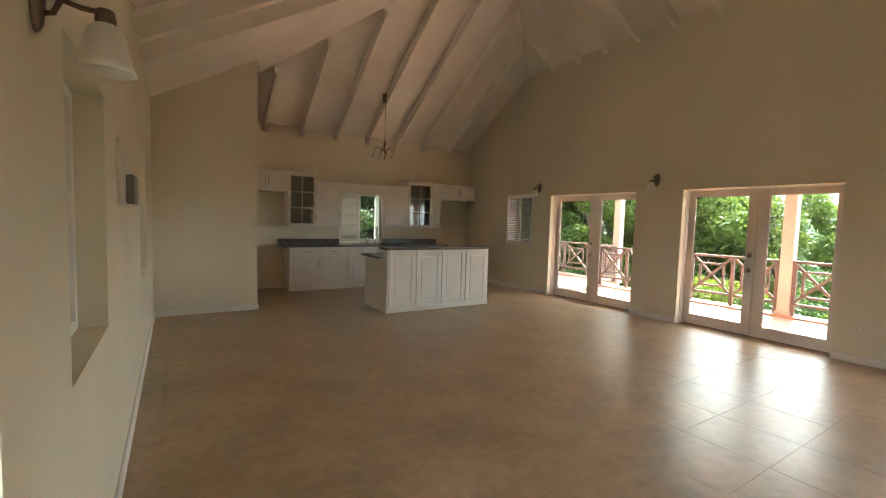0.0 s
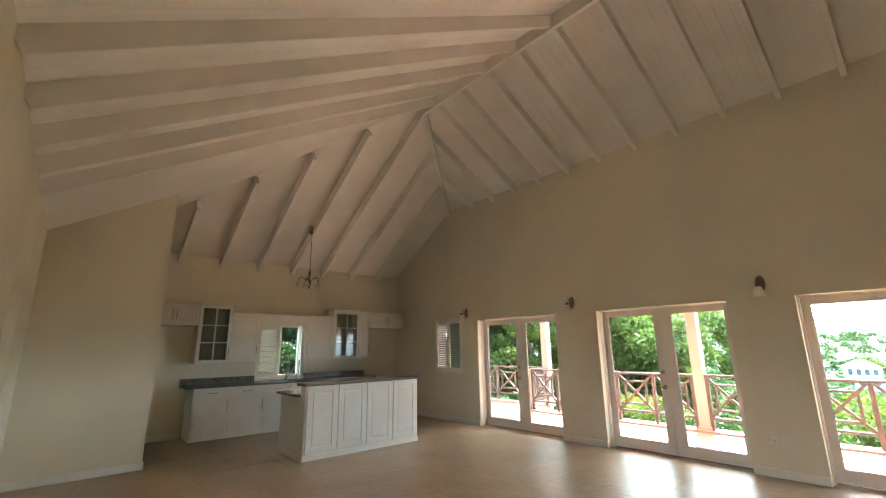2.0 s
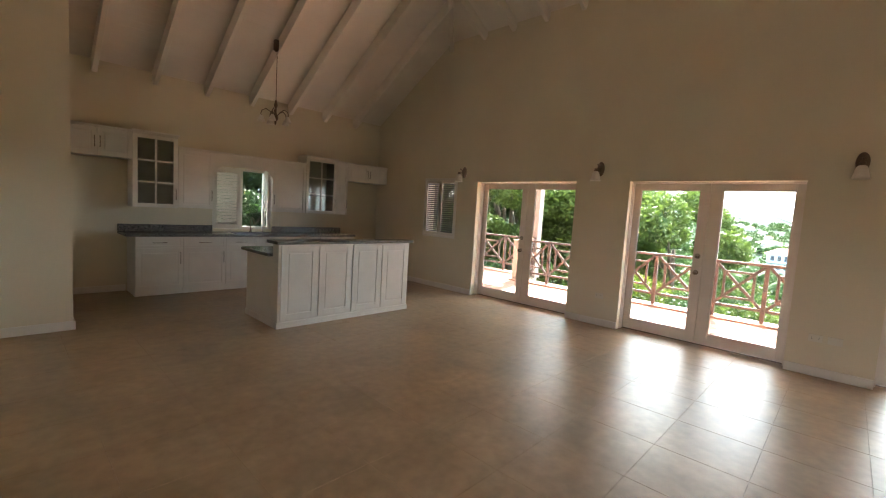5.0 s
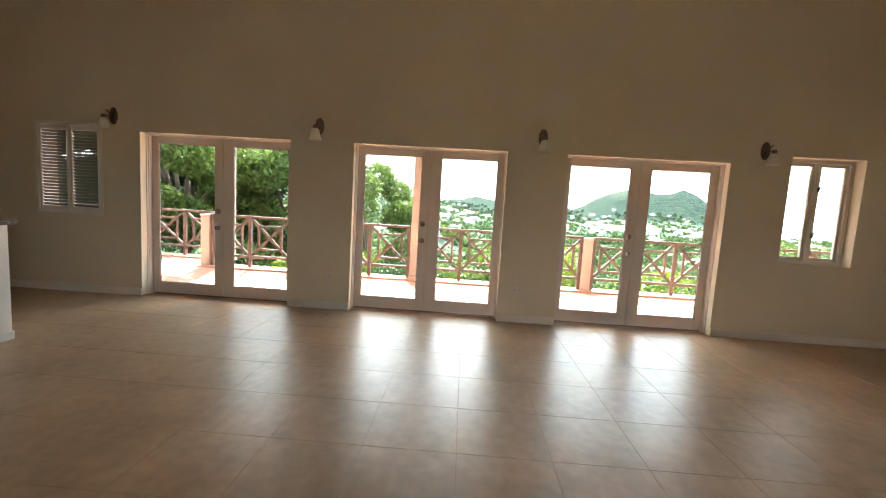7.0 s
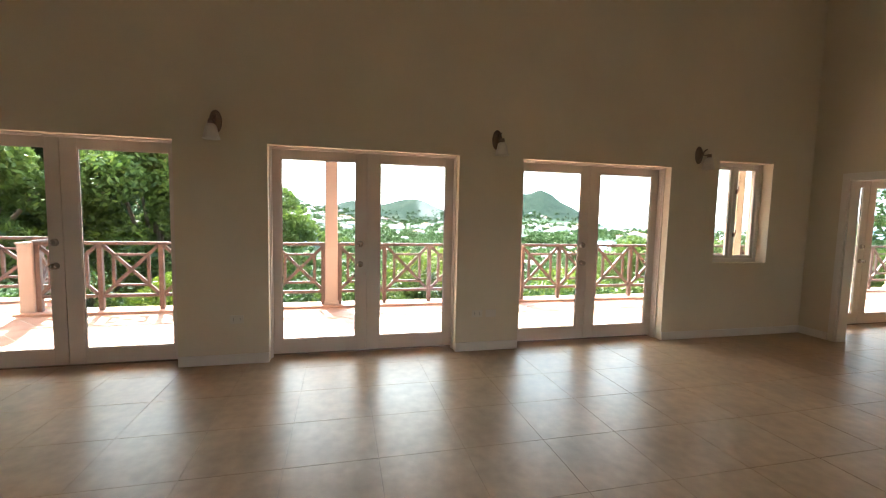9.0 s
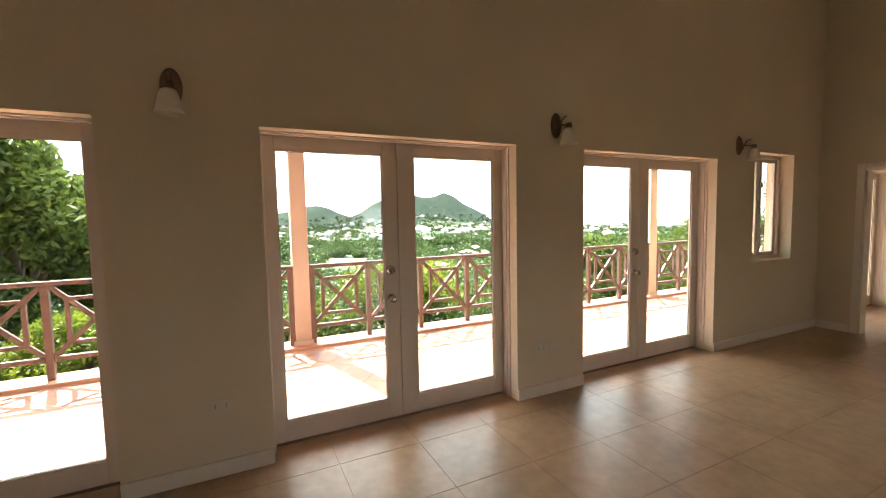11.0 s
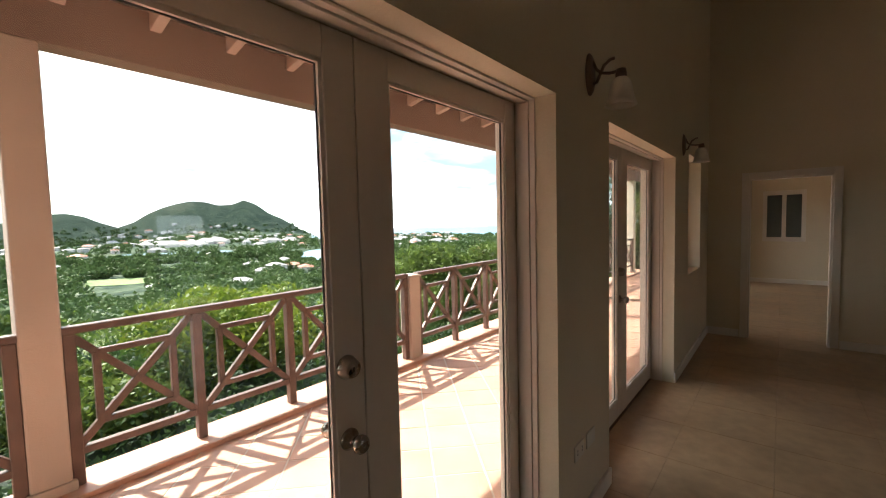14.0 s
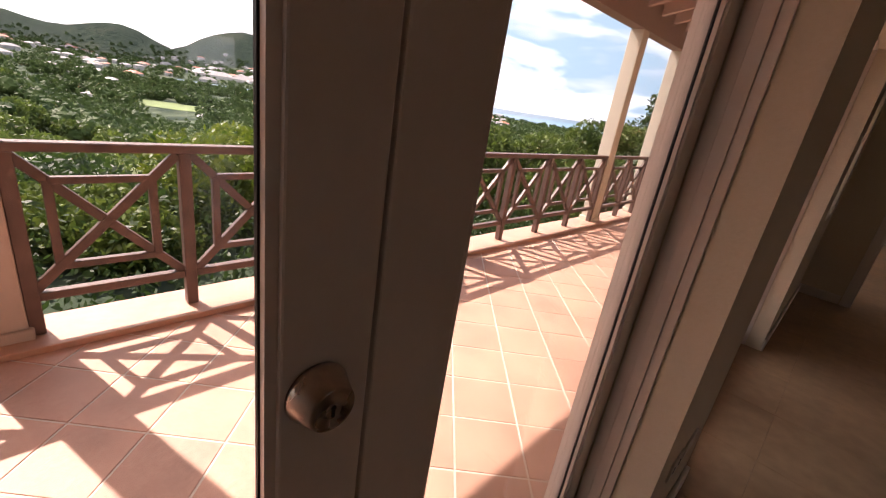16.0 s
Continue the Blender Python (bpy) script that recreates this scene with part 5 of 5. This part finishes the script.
# beyond the widened end of the veranda
for k, (x, y, top, w, m, n, lf, lab) in enumerate((
    (7.5, 8.2, 4.4, 4.6, M_LEAF_A, 36000, 0.095, L1), (9.5, 5.6, 3.5, 4.4, M_LEAF_A, 34000, 0.095, L1), (6.2, 11.0, 4.6, 4.4, M_LEAF_A, 24000, 0.1, L2),
    (11.0, 9.6, 4.2, 5.2, M_LEAF_C, 28000, 0.12, L3), (12.5, 3.6, 2.9, 4.4, M_LEAF_A, 18000, 0.1, L1), (7.0, 14.5, 5.2, 5.0, M_LEAF_A, 12000, 0.1, L1),
    (9.0, 6.9, 1.0, 3.4, M_LEAF_B, 9000, 0.075, L2), (16.0, 7.5, 3.6, 6.0, M_LEAF_C, 12000, 0.12, L3), (14.5, 13.0, 5.0, 6.5, M_LEAF_C, 12000, 0.12, L3),
    (-3.2, 11.2, 4.6, 4.6, M_LEAF_C, 14000, 0.11, L3), (-4.6, 9.4, 3.4, 3.2, M_LEAF_C, 9000, 0.09, L3), (-0.6, 10.2, 4.2, 3.8, M_LEAF_C, 11000, 0.1, L3), (-2.3, 8.9, 2.9, 2.4, M_LEAF_C, 12000, 0.055, L3),
    (6.4, -0.6, -0.35, 2.6, M_LEAF_A, 14000, 0.055, L1), (6.6, -2.9, 0.5, 3.0, M_LEAF_B, 13000, 0.055, L2), (7.4, 1.4, -0.5, 2.8, M_LEAF_C, 12000, 0.06, L3), (5.6, 3.2, 0.1, 2.2, M_LEAF_B, 9000, 0.05, L2),
    (8.5, -11.5, 0.7, 4.4, M_LEAF_A, 14000, 0.085, L1), (12.5, -14.0, 0.35, 5.0, M_LEAF_A, 13000, 0.09, L1), (6.2, -15.5, 1.35, 4.5, M_LEAF_A, 12000, 0.09, L1),
    (16.0, -20.0, -0.1, 6.5, M_LEAF_C, 11000, 0.12, L3), (10.0, -21.0, 0.6, 6.0, M_LEAF_A, 11000, 0.12, L1), (5.0, -20.0, 4.0, 5.0, M_LEAF_C, 14000, 0.1, L3), (2.0, -18.2, 5.2, 4.6, M_LEAF_A, 16000, 0.09, L1), (-1.5, -17.5, 5.6, 4.6, M_LEAF_C, 12000, 0.1, L3), (9.6, -7.6, -0.6, 3.6, M_LEAF_B, 8000, 0.07, L2),
)):
    tree(x, y, top, w, m, n, lf, 100 + k, lab)

# low shrubs hiding the slope's foot below the railing
rng = np.random.default_rng(7)
cs, rs = [], []
for k in range(260):
    x, y = rng.uniform(4.2, 34), rng.uniform(-30, 26)
    r = rng.uniform(0.5, 1.3) * (1 + x / 40)
    cs.append((x, y, land(x, y) + r * 0.35)), rs.append(r)
for k in range(150):                       # close under the veranda edge
    x, y = rng.uniform(3.3, 6.5), rng.uniform(-13, 4.0)
    r = rng.uniform(0.25, 0.55)
    cs.append((x, y, land(x, y) + r * 0.4)), rs.append(r * 1.6)
v, f = leaf_cloud(rng, cs, rs, 190000, np.clip(np.array(cs)[:, 0] * 0.0085, 0.042, 0.14))
tagged(new("shrubs", mesh_np("shrubs", v, f, M_LEAF_C)), "dense green undergrowth on the slope", "shrubs", kind="stuff")

# woods down the slope and across the valley
LAWN = (-16.3, -10.4, 345.0, 410.0)            # bearing from, to; distance from, to


def woods(name, n, per, r0, r1, size, crown, seed, material, label):
    rng = np.random.default_rng(seed)
    cs, rs = [], []
    while len(cs) < n:
        r = r0 * (r1 / r0) ** rng.uniform(0, 1)
        az = radians(rng.uniform(-62, 48))
        x, y = r * math.cos(az), r * math.sin(az)
        if fbm(x + 900, y, 220, 3) > 0.42 or (r > 700 and rng.uniform() < 0.25):
            continue
        z = land(x, y)
        if z < -40 or z > 14 or (0 < math.degrees(az) < 9 and 115 < r < 270 and rng.uniform() < 0.8) or (LAWN[0] < math.degrees(az) < LAWN[1] and LAWN[2] - 90 < r < LAWN[3] + 5):
            continue
        k = rng.uniform(0.6, 1.4) * crown * (0.5 + 0.5 * min(1.0, r / (3 * r0)))
        cs.append((x, y, z + k * 0.7)), rs.append(k)
    reach = np.hypot(*np.array(cs).T[:2])
    v, f = leaf_cloud(rng, cs, rs, n * per, np.clip(reach * size, 0.13, 3.0), 0.85)
    me = bpy.data.meshes.new(name)
    if r1 < 1000:
        hv, hf = crown_hearts(rng, cs, rs)
        me.from_pydata(v.tolist() + hv.tolist(), [], f.tolist() + (hf + len(v)).tolist())
    else:
        me.from_pydata(v.tolist(), [], f.tolist())
    me.materials.append(material)
    tagged(new(name, me), label, "woods", kind="stuff")


woods("near_woods", 800, 330, 28, 160, 0.0042, 2.3, 11, M_LEAF_A, "dense green trees down the hillside")
woods("valley_woods", 3000, 85, 110, 700, 0.0040, 4.6, 12, M_LEAF_FAR, "wooded valley floor below the house")
woods("far_woods", 6000, 22, 550, 2300, 0.0026, 5.0, 13, M_LEAF_FAR, "distant woods on the hills")

# ---- town ----
def house_mesh(rng, w, d, h, red):
    walls, roof = B(), B()
    box(walls, -w / 2, -d / 2, -3, w / 2, d / 2, h)
    e, rh = 0.7, w * 0.16
    v = [roof.verts.new(p) for p in ((-w / 2 - e, -d / 2 - e, h + 0.05), (w / 2 + e, -d / 2 - e, h + 0.05), (w / 2 + e, d / 2 + e, h + 0.05), (-w / 2 - e, d / 2 + e, h + 0.05), (-w / 5, 0, h + rh), (w / 5, 0, h + rh))]
    for q in ((0, 1, 2, 3), (0, 4, 5, 1), (1, 5, 2), (2, 5, 4, 3), (3, 4, 0)):
        roof.faces.new([v[i] for i in q])
    bmesh.ops.recalc_face_normals(roof, faces=roof.faces)
    wins = B()
    nx, nz = max(2, int(w / 4)), max(1, int(h / 3.2))
    for j in range(nz):
        for i in range(nx):
            x = -w / 2 + w * (i + 0.5) / nx
            z = 1.0 + j * 3.1
            box(wins, x - 0.7, -d / 2 - 0.06, z, x + 0.7, d / 2 + 0.06, z + 1.4)
    for j in range(nz):
        for y in (-d / 4, d / 4):
            box(wins, -w / 2 - 0.06, y - 0.7, 1.0 + j * 3.1, w / 2 + 0.06, y + 0.7, 2.4 + j * 3.1)
    return mesh_of("wall", walls, M_HWALL), mesh_of("roof", roof, M_HROOFR if red else M_HROOF), mesh_of("window", wins, M_HWIN)


rng = np.random.default_rng(21)
kinds = [house_mesh(rng, *a) for a in ((11, 9, 4, False), (15, 10, 6.5, False), (22, 12, 7, True), (34, 16, 7, False), (12, 10, 6, True), (48, 18, 6, False))]


def house(x, y, k, turn, size=0.0):
    hs = thing("house", "distant " + ("red" if k in (2, 4) else "pale") + "-roofed white house among trees", "house", "houses in the valley", "", (x, y, land(x, y)))
    hs.rotation_euler = (0, 0, turn)
    size = size or (0.62 if x > 600 and k in (3, 5) else 1.0 if x > 600 else 0.8)
    hs.scale = (size, size, size)
    for nm, me in zip(("wall", "roof", "window"), kinds[k]):
        ob = new(nm, me)
        ob.parent = hs


for count, az0, az1, r0, r1, kind_p in (
        (130, -13, 9, 700, 2000, (0.34, 0.30, 0.08, 0.04, 0.20, 0.04)), (95, -33, -13, 850, 1900, (0.25, 0.22, 0.12, 0.16, 0.11, 0.14)),
        (70, -53, -35, 700, 1330, (0.24, 0.26, 0.18, 0.12, 0.12, 0.08)), (22, -45, 12, 190, 640, (0.4, 0.4, 0.0, 0.0, 0.2, 0.0))):
    made = 0
    while made < count:
        az, r = radians(rng.uniform(az0, az1)), rng.uniform(r0, r1)
        x, y = r * math.cos(az), r * math.sin(az)
        if -39.0 < land(x, y) < 34:
            house(x, y, int(rng.choice(6, p=kind_p)), rng.uniform(0, 3.1))
            made += 1

# long commercial buildings at the foot of the twin-topped hill, and red-roofed houses below the veranda
for az, r, k, turn in ((-16.2, 1080, 5, 0.2), (-17.5, 1180, 3, 1.4), (-18.4, 1040, 5, 1.5), (-19.6, 1120, 2, 1.3), (-20.8, 1000, 5, 1.2), (-22.0, 1150, 3, 1.4), (-23.2, 1060, 5, 1.1), (-25.0, 1180, 3, 1.3), (-27.2, 1240, 5, 1.2), (-29.5, 1100, 3, 1.0), (-31.4, 1300, 5, 1.2),
                       (-29.6, 352, 1, 0.5), (-31.6, 372, 4, 0.9), (-33.2, 338, 4, 0.2), (-27.0, 410, 1, 1.0), (-30.6, 455, 1, 0.3), (-24.2, 396, 0, 0.8)):
    house(r * math.cos(radians(az)), r * math.sin(radians(az)), k, turn + radians(az), 1.0)


def hotel(az, r):
    """A white five-storey block with a lower blue wing beside it."""
    x, y = r * math.cos(radians(az)), r * math.sin(radians(az))
    ht = thing("hotel", "large white and blue hotel building with rows of windows", "hotel", "", "", (x, y, land(x, y)))
    ht.rotation_euler = (0, 0, radians(az))
    for name, y0, y1, h, m, lab in (("main_block", 1.0, 20.0, 18.5, M_HWALL, "white five-storey block"), ("wing", -22.0, 0.8, 12.5, M_BLUE, "blue-walled lower wing")):
        blk = part(name, box(B(), -7.0, y0, -4.0, 7.0, y1, h, 0.05), m, ht, lab)
        part("roof", box(B(), -7.8, y0 - 0.5, h + 0.02, 7.8, y1 + 0.5, h + 0.9, 0.05), M_HWALL, blk, "flat white roof slab")
        for k in range(int(h / 3.4)):
            n = int((y1 - y0) / 3.6)
            for i in range(n):
                u = y0 + (y1 - y0) * (i + 0.5) / n
                part("window", box(B(), -7.12, u - 1.1, 0.9 + 3.4 * k, -6.98, u + 1.1, 2.9 + 3.4 * k), M_HWIN, blk)


hotel(-40.8, 398.0)

# a pale blue villa and its neighbours on the near spur
def villa(x, y, turn):
    vl = thing("villa", "pale blue two-storey villa with a red hipped roof on the hillside", "house", "", "", (x, y, land(x, y)))
    vl.rotation_euler = (0, 0, turn)
    vl.scale = (0.75, 0.75, 0.75)
    part("wall", box(B(), -4.0, -4.5, -3.0, 4.0, 4.5, 6.0), M_VILLA, vl, "pale blue wall")
    rf = B()
    v = [rf.verts.new(p) for p in ((-4.6, -5.1, 6.05), (4.6, -5.1, 6.05), (4.6, 5.1, 6.05), (-4.6, 5.1, 6.05), (0, -1.2, 8.3), (0, 1.2, 8.3))]
    for q in ((0, 1, 2, 3), (0, 4, 1), (1, 4, 5, 2), (2, 5, 3), (3, 5, 4, 0)):
        rf.faces.new([v[i] for i in q])
    bmesh.ops.recalc_face_normals(rf, faces=rf.faces)
    part("roof", rf, M_HROOFR, vl, "faded red hipped roof")
    for z in (0.6, 3.7):
        for yy in (-3.0, -1.0, 1.0, 3.0):
            part("window", box(B(), -4.06, yy - 0.55, z, -3.98, yy + 0.55, z + 1.8), M_HWIN, vl)
    gal = B()
    box(gal, -5.4, -4.5, 2.95, -4.0, 4.5, 3.15)
    for yy in (-4.4, -2.0, 0.0, 2.0, 4.4):
        box(gal, -5.4, yy - 0.1, -3.0, -5.2, yy + 0.1, 6.0)
    part("gallery", gal, M_VILLA, vl, "white columned gallery")


villa(143.0, 11.6, 0.15)
for x, y, k, turn in ((150, 30, 1, 0.4), (168, -2, 0, 1.2), (190, 24, 1, 0.2), (205, 8, 4, 0.9), (176, 14, 0, 0.1), (214, 36, 2, 0.5), (194, 15, 0, 0.6), (222, 14, 1, 0.2), (236, 24, 4, 1.1), (228, 3, 0, 0.4), (250, 12, 1, 0.8), (262, 28, 0, 0.5), (275, 5, 4, 0.3), (240, 36, 1, 0.9)):
    house(x, y, k, turn, 0.6)

# an open lawn among the trees of the valley floor
v, f = [], []
for i in range(13):
    for j in range(25):
        az, r = LAWN[0] + (LAWN[1] - LAWN[0]) * j / 24, LAWN[2] + (LAWN[3] - LAWN[2]) * i / 12
        x, y = r * math.cos(radians(az)), r * math.sin(radians(az))
        v.append((x, y, land(x, y) + 0.25))
        if i and j:
            k = i * 25 + j
            f.append((k - 26, k - 25, k, k - 1))
me = bpy.data.meshes.new("lawn")
me.from_pydata(v, [], f)
me.materials.append(M_LAWN)
tagged(new("lawn", me), "pale green mown field in the valley", "lawn", kind="structure")

# ---- floors, tile by tile ----
TP, TX, TY, J = 0.55, -1.32, 0.02, 0.0012
bm = B()
box(bm, WX - 0.28, SY - 0.2, -0.30, T - 0.01, NY + 0.02, -0.0018)
floor = solid("floor", bm, M_GROUT, "glossy beige tiled floor with thin joints", "floor", kind="structure")
bm = box(B(), RX2, ROOM2 - 0.2, -0.30, T - 0.01, SY - 0.2, -0.0018)
floor2 = solid("floor_far_room", bm, M_GROUT, "glossy beige tiled floor of the next room", "floor", kind="structure")


def tile_mesh(a, b, c, e, h=0.0018, bev=0.001, material=M_TILE):
    bm = B()
    lo = [bm.verts.new(p) for p in ((a, c, -h), (b, c, -h), (b, e, -h), (a, e, -h))]
    hi = [bm.verts.new(p) for p in ((a + bev, c + bev, 0), (b - bev, c + bev, 0), (b - bev, e - bev, 0), (a + bev, e - bev, 0))]
    bm.faces.new(hi)
    for i in range(4):
        bm.faces.new((lo[i], lo[(i + 1) % 4], hi[(i + 1) % 4], hi[i]))
    return mesh_of("tile", bm, material)


whole = tile_mesh(J, TP - J, J, TP - J)
rest, rest2 = [], []
count = 0
i0, i1 = math.floor((WX - 0.28 - TX) / TP), math.ceil((T - TX) / TP)
j0, j1 = math.floor((ROOM2 - TY) / TP), math.ceil((NY - TY) / TP)
for i in range(i0, i1):
    for j in range(j0, j1):
        x, y = TX + TP * i, TY + TP * j
        south = y < SY - 0.3
        xa, xb = max(x + J, RX2 if south else WX - 0.2), min(x + TP - J, 0.19)
        ya, yb = max(y + J, ROOM2), min(y + TP - J, NY)
        if xb - xa < 0.02 or yb - ya < 0.02:
            continue
        full = xb - xa > TP - 2.5 * J and yb - ya > TP - 2.5 * J
        if -5.2 < y < 5.0 and count < 300 and not south:
            ob = new("tile", whole if full else tile_mesh(xa - x, xb - x, ya - y, yb - y))
            ob.parent = floor
            ob.location = (x, y, random.uniform(-0.00005, 0.00005))
            count += 1
        else:
            (rest2 if south else rest).append((xa, xb, ya, yb))
for nm, lst, par in (("tiles", rest, floor), ("tiles", rest2, floor2)):
    v, f = [], []
    for a, b, c, e in lst:
        k = len(v)
        v += [(a, c, -0.0018), (b, c, -0.0018), (b, e, -0.0018), (a, e, -0.0018), (a + 0.0015, c + 0.0015, 0), (b - 0.0015, c + 0.0015, 0), (b - 0.0015, e - 0.0015, 0), (a + 0.0015, e - 0.0015, 0)]
        f += [(k + 4, k + 5, k + 6, k + 7)] + [(k + q, k + (q + 1) % 4, k + 4 + (q + 1) % 4, k + 4 + q) for q in range(4)]
    me = bpy.data.meshes.new(nm)
    me.from_pydata(v, [], f)
    me.materials.append(M_TILE)
    tagged(new(nm, me), kind="stuff").parent = par

# terracotta, laid diagonally
P3, U0, V0, JT = 0.325, 1.455, -0.497, 0.0045
RT = math.sqrt(0.5)
tt = tile_mesh(JT, P3 - JT, JT, P3 - JT, 0.004, 0.002, M_TERRA)
v, f = [], []
count = 0
for i in range(-40, 60):
    for j in range(-60, 60):
        u, w = U0 + P3 * i, V0 + P3 * j
        cu, cw = u + P3 / 2, w + P3 / 2
        cx, cy = (cu + cw) * RT, (cw - cu) * RT
        if not (T - 0.1 < cx < (RX - 0.05 if cy < CORNER + 0.1 else WIDE - 0.05) and SYV < cy < NYV):
            continue
        if -4.2 < cy < 1.9 and count < 300:
            ob = new("tile", tt)
            ob.parent = terrace
            ob.matrix_basis = Matrix.Translation(((u + w) * RT, (w - u) * RT, -0.022 + random.uniform(-0.0008, 0.0008))) @ pose(0, 0, 0, 0, 0, -45)
            count += 1
        else:
            k = len(v)
            for (du, dw, z) in ((JT, JT, -0.026), (P3 - JT, JT, -0.026), (P3 - JT, P3 - JT, -0.026), (JT, P3 - JT, -0.026), (JT + 0.003, JT + 0.003, -0.022), (P3 - JT - 0.003, JT + 0.003, -0.022), (P3 - JT - 0.003, P3 - JT - 0.003, -0.022), (JT + 0.003, P3 - JT - 0.003, -0.022)):
                a, b = u + du, w + dw
                v.append(((a + b) * RT, (b - a) * RT, z))
            f += [(k + 4, k + 5, k + 6, k + 7)] + [(k + q, k + (q + 1) % 4, k + 4 + (q + 1) % 4, k + 4 + q) for q in range(4)]
me = bpy.data.meshes.new("tiles")
me.from_pydata(v, [], f)
me.materials.append(M_TERRA)
tagged(new("tiles", me), kind="stuff").parent = terrace
